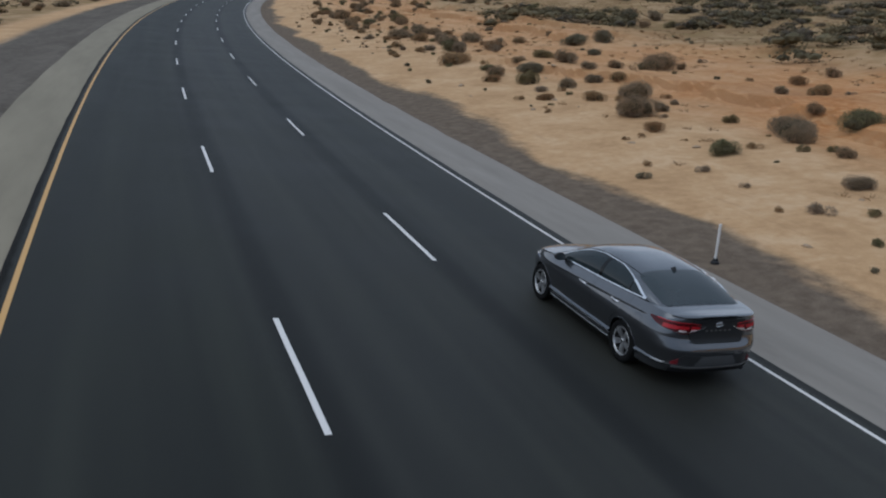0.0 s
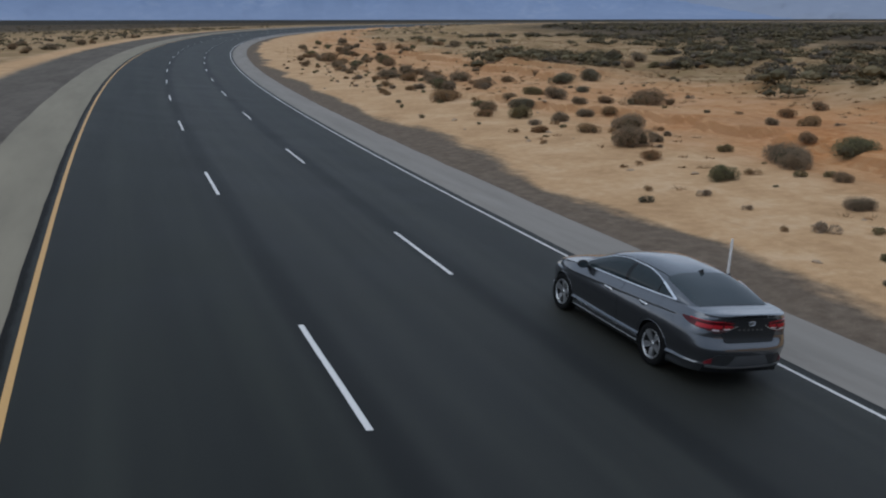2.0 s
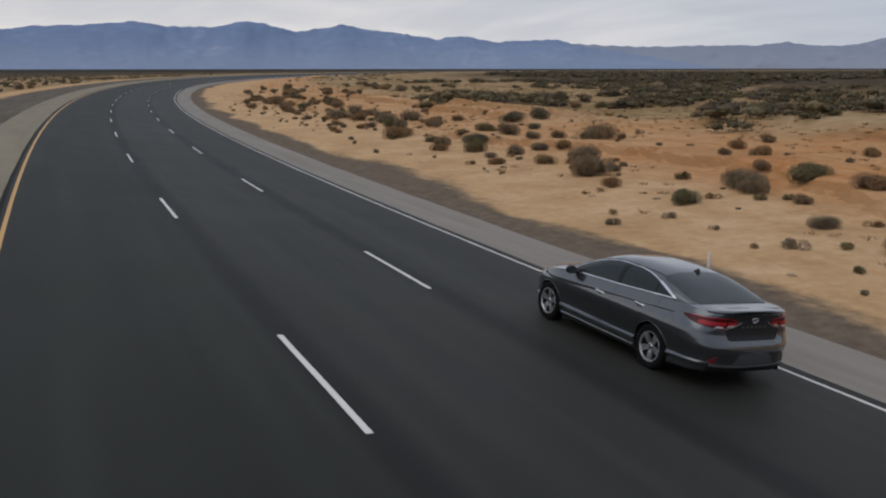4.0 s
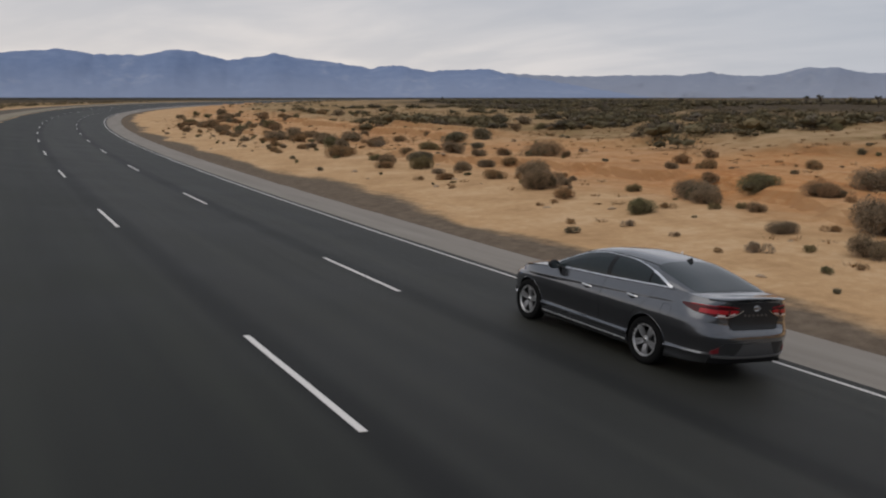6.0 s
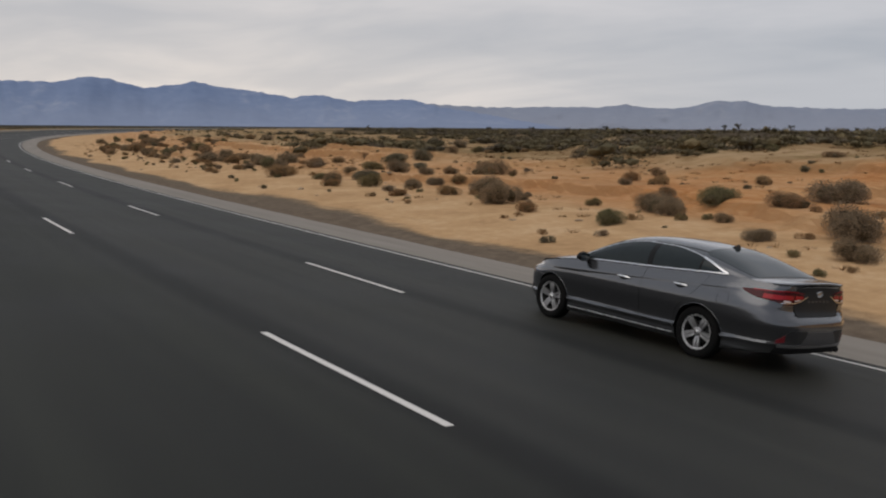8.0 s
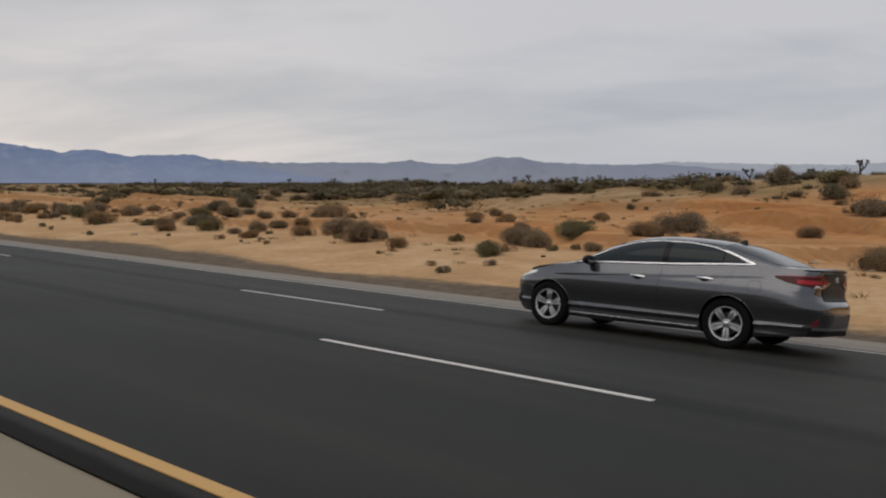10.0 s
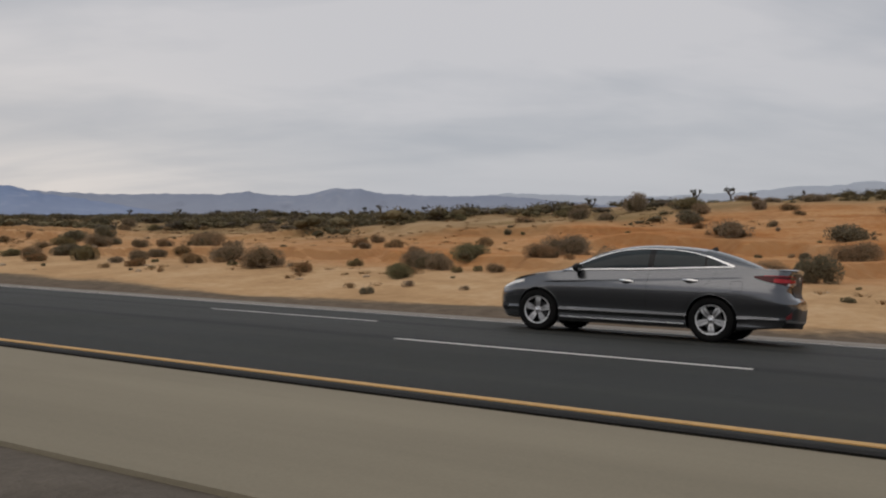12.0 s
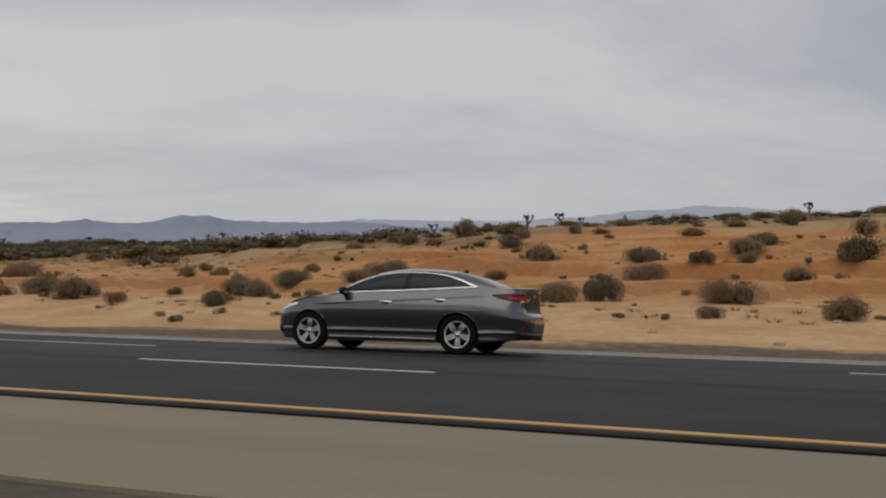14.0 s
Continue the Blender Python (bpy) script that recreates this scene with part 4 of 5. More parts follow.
def tube(points, radius, sides=6, flat=1.0):
    bm = bmesh.new()
    pts = [Vector(p) for p in points]
    rings = []
    for k, p in enumerate(pts):
        d = (pts[min(k + 1, len(pts) - 1)] - pts[max(k - 1, 0)]).normalized()
        m = d.to_track_quat("Z", "Y").to_matrix()
        rings.append([bm.verts.new(p + m @ Vector((radius * flat * math.cos(j * math.tau / sides), radius * math.sin(j * math.tau / sides), 0))) for j in range(sides)])
    for a, b in zip(rings, rings[1:]):
        for j in range(sides):
            bm.faces.new((a[j], a[(j + 1) % sides], b[(j + 1) % sides], b[j]))
    bm.faces.new(rings[0])
    bm.faces.new(rings[-1])
    return bm


def lathe(profile, steps=48):
    """Turns (x, radius) pairs about the wheel's axle."""
    bm = bmesh.new()
    rings = [[bm.verts.new((x, r * math.cos(k * math.tau / steps), r * math.sin(k * math.tau / steps))) for k in range(steps)] for x, r in profile]
    for a, b in zip(rings, rings[1:]):
        for k in range(steps):
            bm.faces.new((a[k], a[(k + 1) % steps], b[(k + 1) % steps], b[k]))
    return bm


def box(bm, m, sx, sy, sz):
    bmesh.ops.create_cube(bm, size=1, matrix=m @ Matrix.Diagonal((sx, sy, sz, 1)))


def build_shell(car):
    """The painted lower body with its wheel openings."""
    for side in (-1, 1):
        gs = [-2 + k / 16 for k in range(16)] + [-1 + k / 74 for k in range(148)] + [1 + k / 14 for k in range(15)]
        bm = bmesh.new()
        rows = []
        for g in gs:
            y0 = skin(g, 0.7).y
            lo, hi = low_edge(y0), top_edge(y0)
            rows.append([skin(g, lo + (hi - lo) * v / 150, 0, side) for v in range(151)])
        made = sheet(bm, rows)
        # open the arches: drop what lies inside, draw the rest of the edge onto the circle
        gone = []
        inside = {}
        for v in bm.verts:
            for yc in (-BASE, BASE):
                d = math.hypot(v.co.y - yc, v.co.z - WHEEL_Z)
                if d < ARCH:
                    inside[v] = (yc, d)
        for f in bm.faces:
            if all(v in inside for v in f.verts):
                gone.append(f)
        bmesh.ops.delete(bm, geom=gone, context="FACES")
        for v, (yc, d) in inside.items():
            if v.is_valid and v.link_faces:
                k = ARCH / max(d, 1e-4)
                y, z = yc + (v.co.y - yc) * k, WHEEL_Z + (v.co.z - WHEEL_Z) * k
                z = max(z, 0.15)
                v.co = Vector((side * reach(y, z), y, z))
        part("side_panel", bm, PAINT, car)
        for yc in (-BASE, BASE):
            # rolled lip and dark liner of the arch
            arc = [math.radians(-24 + 228 * k / 40) for k in range(41)]
            lip = [Vector((0, yc + (ARCH + 0.004) * math.cos(t), WHEEL_Z + (ARCH + 0.004) * math.sin(t))) for t in arc]
            for p in lip:
                p.x = side * (reach(p.y, max(p.z, 0.16)) + 0.002)
            part("arch_lip", tube(lip, 0.0035, 6), PAINT, car)
            bm = bmesh.new()
            rows = []
            for depth in (0.0, 0.28):
                rows.append([Vector((p.x * (1 - depth) if depth else p.x - side * 0.006, p.y, p.z)) for p in lip])
            made = sheet(bm, rows)
            bm.faces.new(made[1])
            part("wheel_well", bm, DARK, car)


def deck(y_list, crown, lift=0.0, cols=24, rim=0.0, round_off=2.4):
    rows = []
    for y in y_list:
        z = top_edge(y)
        w = reach(y, z) - rim
        rows.append([Vector((w * u, y, z + crown(y) * (1 - abs(u) ** round_off) + lift)) for u in (-1 + 2 * k / cols for k in range(cols + 1))])
    return rows


cabin_top = curve_through([(1.16, 0.985), (0.95, 1.085), (0.7, 1.215), (0.45, 1.325), (0.2, 1.405), (-0.05, 1.45), (-0.4, 1.472), (-0.75, 1.462), (-1.05, 1.44), (-1.3, 1.402), (-1.6, 1.322), (-1.85, 1.230), (-2.05, 1.147), (-2.12, 1.112)])
cabin_taper = curve_through([(1.16, 0.90), (0.85, 0.965), (0.4, 0.985), (-1.2, 0.985), (-1.6, 0.965), (-1.85, 0.935), (-2.12, 0.89)])
window_top = curve_through([(0.90, 1.005), (0.62, 1.150), (0.35, 1.262), (0.05, 1.343), (-0.3, 1.380), (-0.7, 1.376), (-1.05, 1.335), (-1.35, 1.258), (-1.58, 1.172), (-1.69, 1.128)])
CP, CQ = 3.3, 2.35


def cabin_base(y):
    return reach(y, top_edge(y)) * cabin_taper(y), top_edge(y) - 0.012


def cabin_side(y, z, out=0.0):
    """A place on the cabin's left side at a height."""
    w, zb = cabin_base(y)
    h = min(1.0, max(0.0, (z - zb) / (cabin_top(y) - zb)))
    x = w * (1 - h ** CQ) ** (1 / CP)
    nx, nz = CP * (x / w) ** (CP - 1) / w, CQ * h ** (CQ - 1) / (cabin_top(y) - zb)
    size = math.hypot(nx, nz)
    return Vector((-(x + out * nx / size), y, z + out * nz / size))


def cabin_over(y, u, out=0.0):
    """A place on the cabin's roof or end glass; u is the share of its half width."""
    w, zb = cabin_base(y)
    return Vector((w * u, y, zb + (cabin_top(y) - zb) * (1 - abs(u) ** CP) ** (1 / CQ) + out))


def mirror_x(rows):
    return [[Vector((-p.x, p.y, p.z)) for p in row] for row in rows]


def build_cabin(car):
    bm = bmesh.new()
    rows = []
    ys = [1.15 - k * (3.27 / 70) for k in range(71)]
    for y in ys:
        w, zb = cabin_base(y)
        ring = []
        for k in range(49):
            t = math.pi * k / 48
            c, s = math.cos(t), math.sin(t)
            ring.append(Vector((-w * math.copysign(abs(c) ** (2 / CP), c), y, zb + (cabin_top(y) - zb) * max(0.0, s) ** (2 / CQ))))
        rows.append(ring)
    sheet(bm, rows)
    part("cabin_shell", bm, PAINT, car)
    # side glass
    for side in (-1, 1):
        for name, y0, y1 in (("front_window", 0.86, -0.415), ("rear_window", -0.50, -1.27), ("quarter_window", -1.295, -1.66)):
            n = 28
            outer, inner = [], []
            for k in range(n + 1):
                y = y0 + (y1 - y0) * k / n
                lo, hi = top_edge(y) + 0.012, window_top(y)
                outer.append([cabin_side(y, lo + (hi - lo) * v / 10, 0.004) for v in range(11)])
                inner.append([cabin_side(y, lo + (hi - lo) * v / 10, -0.004) for v in range(11)])
            if side > 0:
                outer, inner = mirror_x(outer), mirror_x(inner)
            part(name, slab(outer, inner), SIDE_GLASS, car, "dark tinted side glass")
        for y0, y1 in ((-0.412, -0.503), (-1.268, -1.297)):
            outer, inner = [], []
            for k in range(5):
                y = y0 + (y1 - y0) * k / 4
                lo, hi = top_edge(y) + 0.010, window_top(y)
                outer.append([cabin_side(y, lo + (hi - lo) * v / 8, 0.0065) for v in range(9)])
                inner.append([cabin_side(y, lo + (hi - lo) * v / 8, -0.004) for v in range(9)])
            if side > 0:
                outer, inner = mirror_x(outer), mirror_x(inner)
            part("window_pillar", slab(outer, inner), GLOSS_BLACK, car, "gloss black pillar trim")
        # bright trim all round the side glass
        low = [cabin_side(y, top_edge(y) + 0.014, 0.008) for y in (0.98 - k * (2.69 / 40) for k in range(41))]
        high = [cabin_side(y, window_top(y) + 0.002, 0.003) for y in (0.92 - k * (2.62 / 50) for k in range(51))]
        for line, r in ((low, 0.0155), (high, 0.0095), (high[42:], 0.021)):
            if side > 0:
                line = [Vector((-p.x, p.y, p.z)) for p in line]
            part("window_trim", tube(line, r, 6), CHROME, car, "bright chrome window trim")
    # end glass
    for name, y0, y1, share in (("rear_windscreen", -1.23, -2.055, (0.80, 0.92)), ("windscreen", 0.36, 1.10, (0.76, 0.92))):
        n = 18
        outer, inner = [], []
        for k in range(n + 1):
            y = y0 + (y1 - y0) * k / n
            u1 = share[0] + (share[1] - share[0]) * k / n
            # the corners are round
            u1 -= 0.04 * max(0, 1 - k / 1.5) ** 2 + 0.06 * max(0, 1 - (n - k) / 2.5) ** 2
            outer.append([cabin_over(y, u1 * (-1 + j / 10), 0.005) for j in range(21)])
            inner.append([cabin_over(y, u1 * (-1 + j / 10), -0.006) for j in range(21)])
        part(name, slab(outer, inner), GLASS, car, "dark tinted end glass")
    # roof seams
    for side in (-1, 1):
        line = [cabin_over(y, side * 0.735, 0.001) for y in (0.35 - k * (1.62 / 24) for k in range(25))]
        part("roof_seam", tube(line, 0.006, 5), BLACK, car)
    # shark-fin aerial
    bm = bmesh.new()
    rows = []
    for k in range(9):
        t = k / 8
        y = -1.15 - 0.14 * t
        zb = cabin_over(y, 0).z
        h = 0.068 * math.sin(min(1, t * 1.15) * math.pi / 2) ** 1.5 * (1 if t < 0.93 else 0.55)
        w = 0.024 * math.sin(math.pi * (0.12 + 0.8 * t)) + 0.004
        rows.append([Vector((-w, y, zb - 0.01)), Vector((-w * 0.55, y, zb + h * 0.6)), Vector((0, y, zb + h)), Vector((w * 0.55, y, zb + h * 0.6)), Vector((w, y, zb - 0.01))])
    sheet(bm, rows)
    part("antenna_fin", bm, BLACK, car, "dark shark-fin roof aerial")


def patch(g0, g1, z0, z1, out, back=0.006, n=14, v=8, side=-1):
    """A slab that lies on the skin; z0 and z1 are functions of the share along it."""
    outer, inner = [], []
    for k in range(n + 1):
        t = k / n
        g = g0 + (g1 - g0) * t
        outer.append([skin(g, z0(t) + (z1(t) - z0(t)) * j / v, out, side) for j in range(v + 1)])
        inner.append([skin(g, z0(t) + (z1(t) - z0(t)) * j / v, -back, side) for j in range(v + 1)])
    return slab(outer, inner)


def door_panel(car, name, front, rear, side):
    """A door skin 2 mm proud with its dark gap, and its handle. front and rear give the edge at a height."""
    outer, inner = [], []
    lo, n, rows = 0.345, 24, 52
    for k in range(n + 1):
        t = k / n
        col_o, col_i = [], []
        for j in range(rows + 1):
            q = j / rows
            ym = front(0.7) + (rear(0.7) - front(0.7)) * t
            z = lo + (top_edge(ym) - 0.004 - lo) * q
            y = front(z) + (rear(z) - front(z)) * t
            col_o.append(Vector((side * (reach(y, z) + 0.0025), y, z)))
            col_i.append(Vector((side * (reach(y, z) - 0.004), y, z)))
        outer.append(col_o)
        inner.append(col_i)
    door = part(name, slab(outer, inner), PAINT, car, "grey painted car door")
    edge = [outer[0][j] for j in range(rows, -1, -1)] + [outer[k][0] for k in range(1, n + 1)] + [outer[n][j] for j in range(1, rows + 1)]
    edge = [Vector((p.x - side * 0.002, p.y, p.z)) for p in edge]
    part("door_gap", tube(edge, 0.0020, 5), DARK, door)
    return door


def build_doors(car):
    front_a = curve_through([(0.30, 0.86), (0.6, 0.92), (0.8, 0.95), (1.0, 0.93)])
    front_b = curve_through([(0.30, -0.40), (0.7, -0.41), (1.06, -0.45)])
    rear_a = curve_through([(0.30, -0.412), (0.7, -0.422), (1.06, -0.462)])
    rear_b = curve_through([(0.30, -0.99), (0.45, -1.0), (0.62, -1.08), (0.78, -1.24), (0.9, -1.36), (1.0, -1.43), (1.1, -1.47)])
    for side in (-1, 1):
        for name, a, b, hy, hz in (("front_door", front_a, front_b, -0.10, 0.862), ("rear_door", rear_a, rear_b, -1.085, 0.905)):
            door = door_panel(car, name, a, b, side)
            # handle: a bowed bright bar over a black patch for the hollow's shade
            bm = bmesh.new()
            rows = []
            for k in range(11):
                t = k / 10
                y = hy + 0.115 - 0.23 * t
                z = hz + 0.004 * math.sin(math.pi * t) - 0.010 * (t - 0.5)
                x = reach(y, z) + 0.006 + 0.026 * math.sin(math.pi * min(1, max(0, t))) ** 0.6
                w = 0.012 + 0.006 * math.sin(math.pi * t)
                rows.append([Vector((side * (x + 0.007 * math.cos(q)), y, z + w * math.sin(q))) for q in (j * math.tau / 10 for j in range(11))])
            sheet(bm, rows)
            part("door_handle", bm, CHROME, door, "chrome door handle")
            bm = bmesh.new()
            rows = []
            for k in range(11):
                t = k / 10
                y = hy + 0.075 - 0.15 * t
                h = 0.036 * math.sin(math.pi * t) ** 0.5
                rows.append([Vector((side * (reach(y, hz - 0.006 + h * u) + 0.0045), y, hz - 0.006 + h * u)) for u in (-1, -0.5, 0, 0.5, 1)])
            sheet(bm, rows)
            part("handle_shade", bm, DARK, door)


def build_lamps(car):
    up = curve_through([(0, 1.010), (0.2, 1.026), (0.6, 1.020), (0.85, 0.992), (1, 0.968)])
    down = curve_through([(0, 0.992), (0.10, 0.935), (0.3, 0.882), (0.5, 0.860), (0.7, 0.868), (0.9, 0.906), (1, 0.936)])
    for side in (-1, 1):
        lamp = part("tail_lamp", patch(-0.835, -1.56, down, up, 0.010, 0.01, 30, 8, side), DARK_RED, car, "red tail lamp with bright inner strips")
        # red cells, the outer ones on the wing and the inner ones on the boot lid, over a row of pale strips
        for g0, g1 in ((-0.945, -1.085), (-1.092, -1.285), (-1.335, -1.425), (-1.432, -1.525)):
            lift = 0.02 * max(0.0, -g0 - 1.3) / 0.2
            part("lamp_lens", patch(g0, g1, lambda t: 0.928 + lift - 0.006 * math.sin(math.pi * t), lambda t: 0.980 - 0.25 * lift - 0.008 * t, 0.0140, 0.0, 6, 4, side), RED_LAMP, lamp, "bright red lens")
        part("lamp_lens", patch(-0.89, -1.54, lambda t: 1.012 + 0.016 * math.sin(math.pi * t) - 0.016 * t, lambda t: 1.022 + 0.016 * math.sin(math.pi * t) - 0.018 * t, 0.0135, 0.0, 24, 2, side), RED_LAMP, lamp, "thin red light bar")
        part("reverse_lamp", patch(-1.10, -1.24, lambda t: 0.896 - 0.002 * t, lambda t: 0.916 - 0.008 * t, 0.0135, 0.0, 10, 3, side), PALE_LENS, lamp, "pale reverse lamp strip")
        part("reverse_lamp", patch(-1.335, -1.47, lambda t: 0.906 + 0.014 * t, lambda t: 0.920 + 0.012 * t, 0.0135, 0.0, 8, 2, side), PALE_LENS, lamp, "pale reverse lamp strip")
        part("lamp_trim", patch(-1.06, -1.64, lambda t: 0.880 + 0.085 * max(0.0, t - 0.45) ** 1.6 / 0.38, lambda t: 0.890 + 0.085 * max(0.0, t - 0.45) ** 1.6 / 0.38, 0.0150, 0.0, 24, 2, side), CHROME, lamp, "thin chrome strip")
        part("reflector", patch(-1.00, -1.13, lambda t: 0.40 + 0.01 * t, lambda t: 0.435 + 0.06 * t, 0.011, 0.006, 6, 3, side), REFLECTOR, car, "small red bumper reflector")
        part("bumper_vent", patch(-0.97, -1.60, lambda t: 0.386, lambda t: 0.40 + 0.155 * min(1.0, 2.4 * t), 0.0045, 0.006, 24, 5, side), BUMPER_DARK, car, "dark bumper corner insert")
        part("bumper_trim", patch(-1.04, -1.995, lambda t: 0.348 - 0.008 * t, lambda t: 0.382 - 0.014 * t, 0.014, 0.006, 30, 3, side), SATIN_TRIM, car, "thin bright bumper strip")
        hup = curve_through([(0, 0.835), (0.5, 0.80), (1, 0.735)])
        hdown = curve_through([(0, 0.79), (0.3, 0.705), (1, 0.645)])
        part("headlamp", patch(0.93, 1.42, hdown, hup, 0.008, 0.01, 18, 6, side), CLEAR_LAMP, car, "clear headlamp lens")
        part("fog_trim", patch(1.02, 1.25, lambda t: 0.30, lambda t: 0.46 - 0.05 * t, 0.006, 0.01, 8, 4, side), BLACK, car)


def build_ends(car):
    # bonnet and boot decks
    bm = bmesh.new()
    sheet(bm, deck([0.98 + k * 0.055 for k in range(24)], lambda y: 0.062 - 0.02 * max(0, y - 1.6)))
    part("bonnet", bm, PAINT, car, "grey bonnet panel")
    bm = bmesh.new()
    rise = lambda y: 0.022 + 0.016 * blend(-y, 2.22, 2.46)
    rows = deck([-1.80 - 0.03 * k for k in range(22)] + [-2.45, -2.47, -2.485, -2.495], rise, round_off=4.0, cols=32)
    sheet(bm, rows)
    part("boot_lid", bm, PAINT, car, "grey boot lid with a small spoiler lip")
    # the crisp lip that overhangs the boot's rear face
    bm = bmesh.new()
    rows = []
    for k in range(41):
        x = -0.72 + 1.44 * k / 40
        edge = reach_y(x, 1.085) + 0.012
        end = 1 - (abs(x) / 0.72) ** 6
        row = []
        for back, up in ((0.17, -0.004), (0.10, 0.001 * end), (0.05, 0.003 * end), (0.012, 0.006 * end), (0.0, 0.001 * end)):
            y = min(-edge + back, -1.9)
            w = reach(max(y + 0.03, -2.49), top_edge(y))
            row.append(Vector((x, y, top_edge(y) + rise(y) * (1 - min(1.0, abs(x) / max(w, 0.05)) ** 4.0) + up)))
        tip = row[-1].z
        row += [Vector((x, -edge + 0.003, tip - 0.010)), Vector((x, -edge + 0.020, tip - 0.028)), Vector((x, -edge + 0.026, tip - 0.055))]
        rows.append(row)
    sheet(bm, rows)
    part("spoiler_lip", bm, PAINT, car)
    # gaps round the boot lid's rear face
    for side in (-1, 1):
        line = [skin(-1.31 - 0.012 * k, 0.88 - 0.018 * k, 0.001, side) for k in range(9)]
        part("boot_gap", tube(line, 0.004, 5), DARK, car)
        line = [skin(-0.80 - 0.42 * k / 10, 0.665, 0.001, side) for k in range(11)]
        part("bumper_gap", tube(line, 0.0015, 5), DARK, car)
    line = [skin(-1.36 - 0.64 * k / 12, 0.735 - 0.012 * min(1, k / 4), 0.001, -1) for k in range(13)] + [skin(-2 + 0.64 * k / 12, 0.735 - 0.012 * min(1, (12 - k) / 4), 0.001, 1) for k in range(1, 13)]
    part("boot_gap", tube(line, 0.004, 5), DARK, car)
    # lower rear: plate hollow, dark diffuser, bright strip
    def across(z0, z1, out, g0, taper=0.0):
        rows_o, rows_i = [], []
        for k in range(25):
            t = -1 + k / 12
            side = -1 if t < 0 else 1
            lo, hi = z0(abs(t)), z1(abs(t))
            rims = [2 - (2 - abs(g0)) * abs(t) * (1 - taper * (1 - j / 8) ** 2) for j in range(9)]
            rows_o.append([skin(-rims[j], lo + (hi - lo) * j / 8, out, side) for j in range(9)])
            rows_i.append([skin(-rims[j], lo + (hi - lo) * j / 8, -0.01, side) for j in range(9)])
        return slab(rows_o, rows_i)

    part("plate_hollow", across(lambda t: 0.366, lambda t: 0.535 - 0.165 * max(0.0, t - 0.68) / 0.32, 0.0075, 1.44), PLATE, car, "grey plate hollow in the bumper")
    # a darker sheet over the boot's painted rear face stands in for shade
    part("boot_shade", across(lambda t: 0.716, lambda t: 1.084 - 0.02 * t, 0.003, 1.30, 0.2), BOOT_SHADE, car, "rear boot face between the tail lamps, coloured dark for shade")
    part("diffuser", across(lambda t: 0.262, lambda t: 0.346, 0.006, 1.00), BLACK, car, "black rear diffuser")
    part("grille", patch(1.45, 2.0, lambda t: 0.36, lambda t: 0.66, 0.006, 0.01, 8, 6, -1), BLACK, car, "dark front grille")
    part("grille", patch(1.45, 2.0, lambda t: 0.36, lambda t: 0.66, 0.006, 0.01, 8, 6, 1), BLACK, car, "dark front grille")
    part("front_lip", patch(0.93, 2.0, lambda t: 0.195, lambda t: 0.23, 0.008, 0.01, 20, 2, -1), STEEL, car, "bright strip under the front bumper")
    for x in (0.44, 0.56):
        bm = lathe([(0.0, 0.034), (-0.11, 0.036), (-0.115, 0.030), (0.0, 0.028)], 20)
        bmesh.ops.transform(bm, matrix=Matrix.Translation((x, -2.375, 0.282)) @ Matrix.Rotation(math.pi / 2, 4, "Z"), verts=bm.verts)
        part("exhaust_pipe", bm, RIM_DARK, car, "dull dark exhaust tip")
    # oval badge and the row of marks under it
    def on_tail(x, z, out=0.008):
        return Vector((x, -reach_y(x, z) - out, z))

    ringed = [on_tail(0.060 * math.cos(t), 1.000 + 0.032 * math.sin(t)) for t in (k * math.tau / 24 for k in range(25))]
    badge = part("badge", tube(ringed, 0.006, 6), CHROME, car, "small oval chrome badge")
    strokes = [on_tail(-0.030 + 0.012 * v, 1.000 + 0.024 * v) for v in (-1, 0, 1)], [on_tail(0.018 + 0.012 * v, 1.000 + 0.024 * v) for v in (-1, 0, 1)], [on_tail(0.024 * v, 1.000 + 0.004 * v) for v in (-1, 0, 1)]
    for line in strokes:
        part("badge_bar", tube(line, 0.005, 5), CHROME, badge)
    for k in range(6):
        bm = bmesh.new()
        x = -0.2 + 0.08 * k
        yy = -reach_y(x, 0.905) - 0.006
        box(bm, Matrix.Translation((x, yy, 0.905)), 0.034, 0.006, 0.022)
        part("letter_bar", bm, STEEL, car, "plain dull metal lettering bar", smooth=False)


def reach_y(x, z):
    m, n = REAR
    return tail(z) * (1 - (abs(x) / half_width(z)) ** n) ** (1 / m)


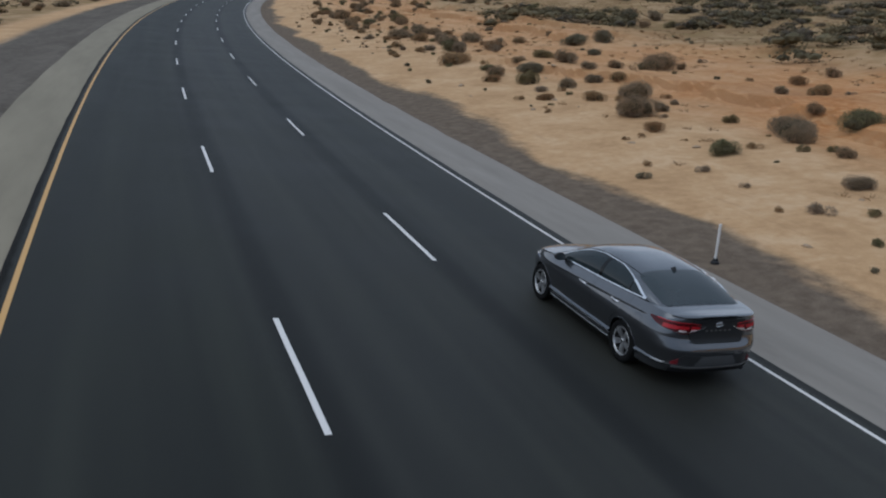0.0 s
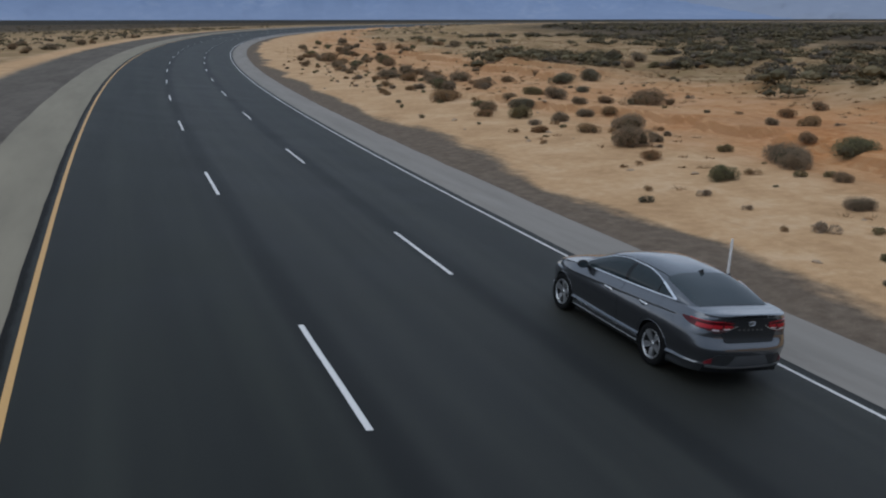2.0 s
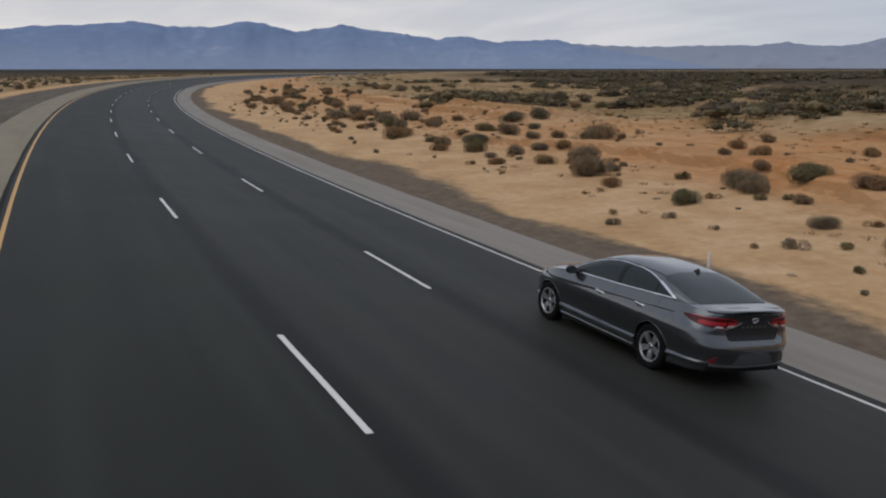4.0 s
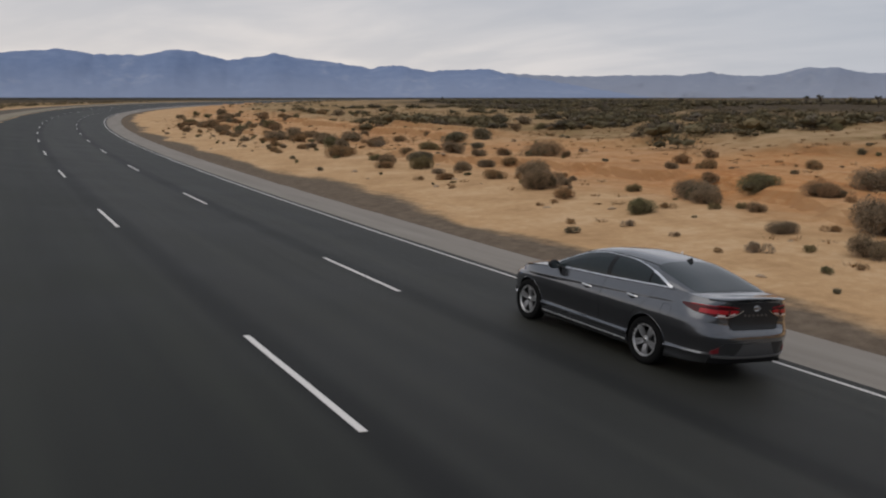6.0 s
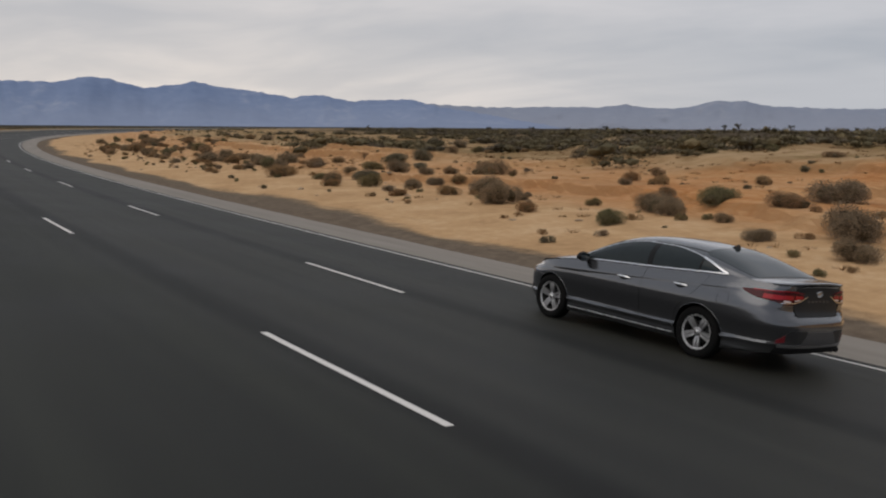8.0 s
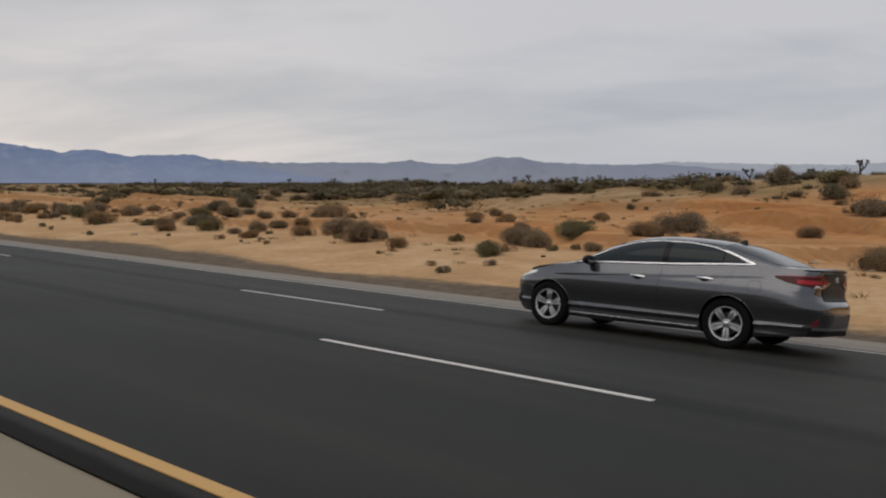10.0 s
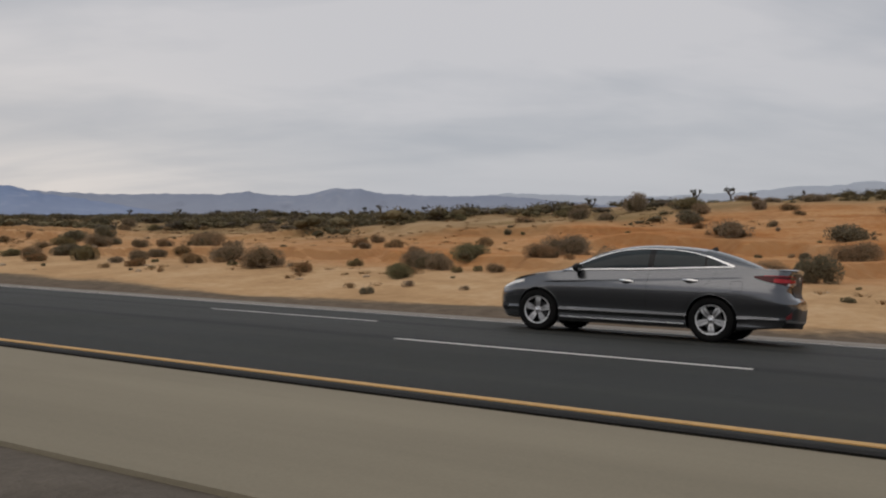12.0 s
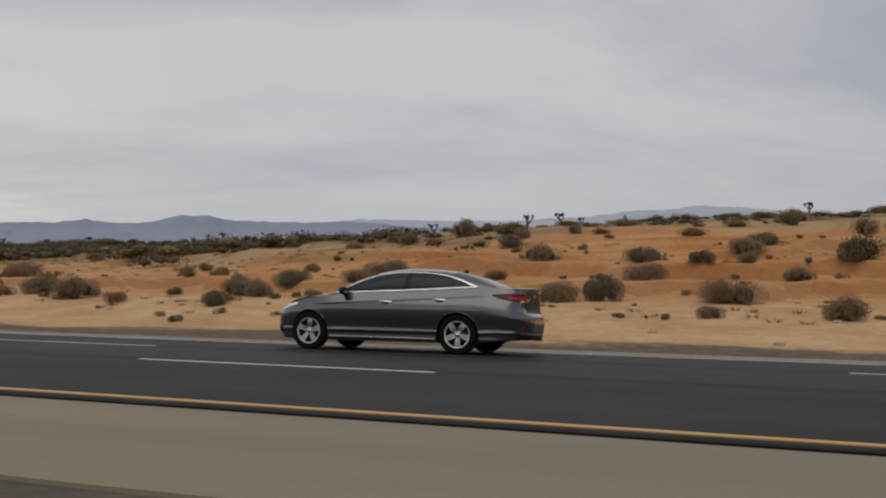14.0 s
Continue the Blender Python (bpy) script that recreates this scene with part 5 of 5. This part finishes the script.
def build_sides(car):
    for side in (-1, 1):
        # bright strip along the sill
        line = [Vector((side * (reach(y, 0.252) + 0.003), y, 0.252)) for y in (1.0 - k * (2.0 / 30) for k in range(31))]
        part("sill_trim", tube(line, 0.008, 8, 0.6), ALLOY, car, "bright sill strip")
        # mirror
        bm = bmesh.new()
        bmesh.ops.create_uvsphere(bm, u_segments=18, v_segments=12, radius=1)
        for v in bm.verts:
            v.co = Vector((0.105 * v.co.x, (0.075 if v.co.y > 0 else 0.045) * v.co.y, 0.072 * v.co.z * (1 - 0.12 * v.co.x * side)))
        bmesh.ops.transform(bm, matrix=Matrix.Translation((side * 0.955, 0.70, 1.045)), verts=bm.verts)
        wing = part("wing_mirror", bm, PAINT if side > 0 else BLACK, car, "dark wing mirror")
        bm = bmesh.new()
        sheet(bm, [[Vector((side * (0.955 + 0.085 * u), 0.652 - 0.004 * (1 - u * u), 1.045 + 0.056 * v * (1 - 0.3 * u * u))) for u in (-1, -0.5, 0, 0.5, 1)] for v in (-1, -0.5, 0, 0.5, 1)])
        part("mirror_glass", bm, GLASS, wing)
        bm = bmesh.new()
        box(bm, Matrix.Translation((side * 0.865, 0.735, 1.005)) @ Matrix.Rotation(side * -0.3, 4, "Y"), 0.11, 0.06, 0.035)
        bmesh.ops.bevel(bm, geom=bm.edges[:], offset=0.01, segments=2, affect="EDGES")
        part("mirror_foot", bm, BLACK, wing)
    # fuel flap
    ring = []
    for k in range(33):
        t = k * math.tau / 32
        c, s = math.cos(t), math.sin(t)
        y = -1.76 + 0.085 * math.copysign(abs(c) ** 0.45, c)
        z = 0.845 + 0.075 * math.copysign(abs(s) ** 0.45, s)
        ring.append(Vector((-(reach(y, z) + 0.0005), y, z)))
    part("fuel_flap_gap", tube(ring, 0.0020, 5), DARK, car)
    # floor
    bm = bmesh.new()
    rows = []
    for k in range(33):
        y = -2.36 + 4.6 * k / 32
        rows.append([Vector(((reach(y, 0.25) - 0.04) * u, y, 0.20 + (0.06 if abs(y) > 1.75 else 0))) for u in (-0.98, -0.70, 0, 0.70, 0.98)])
    for k, row in enumerate(rows):
        y = row[0].y
        for yc in (-BASE, BASE):
            if abs(y - yc) < ARCH:
                row[0].x, row[-1].x = -0.60, 0.60
                row[1].x, row[-2].x = -0.55, 0.55
    sheet(bm, rows)
    part("underbody", bm, DARK, car)


def build_wheel(car, x, y, side, spin):
    hub = Matrix.Translation((x, y, WHEEL_Z)) @ Matrix.Scale(side, 4, (1, 0, 0)) @ Matrix.Rotation(spin, 4, "X")

    def put(name, bm, mat, parent, label=""):
        bmesh.ops.transform(bm, matrix=hub, verts=bm.verts)
        return part(name, bm, mat, parent, label)

    # axle along x, outer face at positive x
    R = TYRE
    tyre = [(-0.095, 0.222), (-0.108, 0.26), (-0.108, 0.30), (-0.098, R - 0.012), (-0.080, R), (-0.03, R), (-0.028, R - 0.008), (-0.022, R - 0.008), (-0.02, R),
            (0.02, R), (0.022, R - 0.008), (0.028, R - 0.008), (0.03, R), (0.080, R), (0.098, R - 0.012), (0.109, 0.30), (0.109, 0.262), (0.097, 0.236), (0.090, 0.224)]
    wheel = put("wheel", lathe(tyre, 56), RUBBER, car, "black tyre on a silver alloy wheel")
    put("rim", lathe([(0.088, 0.231), (0.097, 0.226), (0.095, 0.209), (0.080, 0.202)], 48), ALLOY, wheel, "silver alloy rim")
    put("rim_barrel", lathe([(0.080, 0.202), (0.06, 0.199), (-0.08, 0.195), (-0.09, 0.222)], 48), RIM_DARK, wheel)
    put("brake_disc", lathe([(0.01, 0.02), (0.01, 0.145), (-0.012, 0.145), (-0.012, 0.02)], 32), RIM_DARK, wheel, "brake disc darkened for the shade inside the wheel")
    put("wheel_back", lathe([(-0.05, 0.0), (-0.05, 0.20)], 32), DARK, wheel)
    for k in range(5):
        bm = bmesh.new()
        t0 = k * math.tau / 5
        for j in (-1, 1):
            rows = []
            for q in range(7):
                u = q / 6
                r = 0.045 + (0.210 - 0.045) * u
                t = t0 + j * (0.27 - 0.165 * u)
                w = 0.014 + 0.014 * u
                xf = 0.060 + 0.018 * u + 0.008 * math.sin(math.pi * u)
                c = Vector((xf, r * math.cos(t), r * math.sin(t)))
                d = Vector((0, -math.sin(t), math.cos(t)))
                rows.append([c - d * w - Vector((0.028, 0, 0)), c - d * w * 0.85, c + d * 0, c + d * w * 0.85, c + d * w - Vector((0.028, 0, 0))])
            sheet(bm, rows)
        put("spoke", bm, SPOKE_GREY, wheel)
    put("hub_ring", lathe([(0.04, 0.066), (0.064, 0.062), (0.069, 0.036)], 24), SPOKE_GREY, wheel)
    put("hub_cap", lathe([(0.069, 0.034), (0.076, 0.030), (0.080, 0.0)], 20), CHROME, wheel, "small chrome hub cap")
    for k in range(5):
        bm = lathe([(0.06, 0.009), (0.068, 0.008), (0.069, 0.0)], 8)
        t = (k + 0.5) * math.tau / 5
        bmesh.ops.transform(bm, matrix=Matrix.Translation((0, 0.052 * math.cos(t), 0.052 * math.sin(t))), verts=bm.verts)
        put("wheel_nut", bm, STEEL, wheel)


def build_car():
    car = tagged(new("car"), "dark grey metallic sedan with tinted windows on the asphalt", "car")
    build_shell(car)
    build_cabin(car)
    build_ends(car)
    build_doors(car)
    build_lamps(car)
    build_sides(car)
    for side in (-1, 1):
        for y, spin in ((BASE, 0.35), (-BASE, 0.9)):
            build_wheel(car, side * 0.785, y, side, spin)
    # it stands on the banked road
    car.matrix_basis = pose(0, 0, 0, 0, math.degrees(BANK), 0)
    return car


build_car()
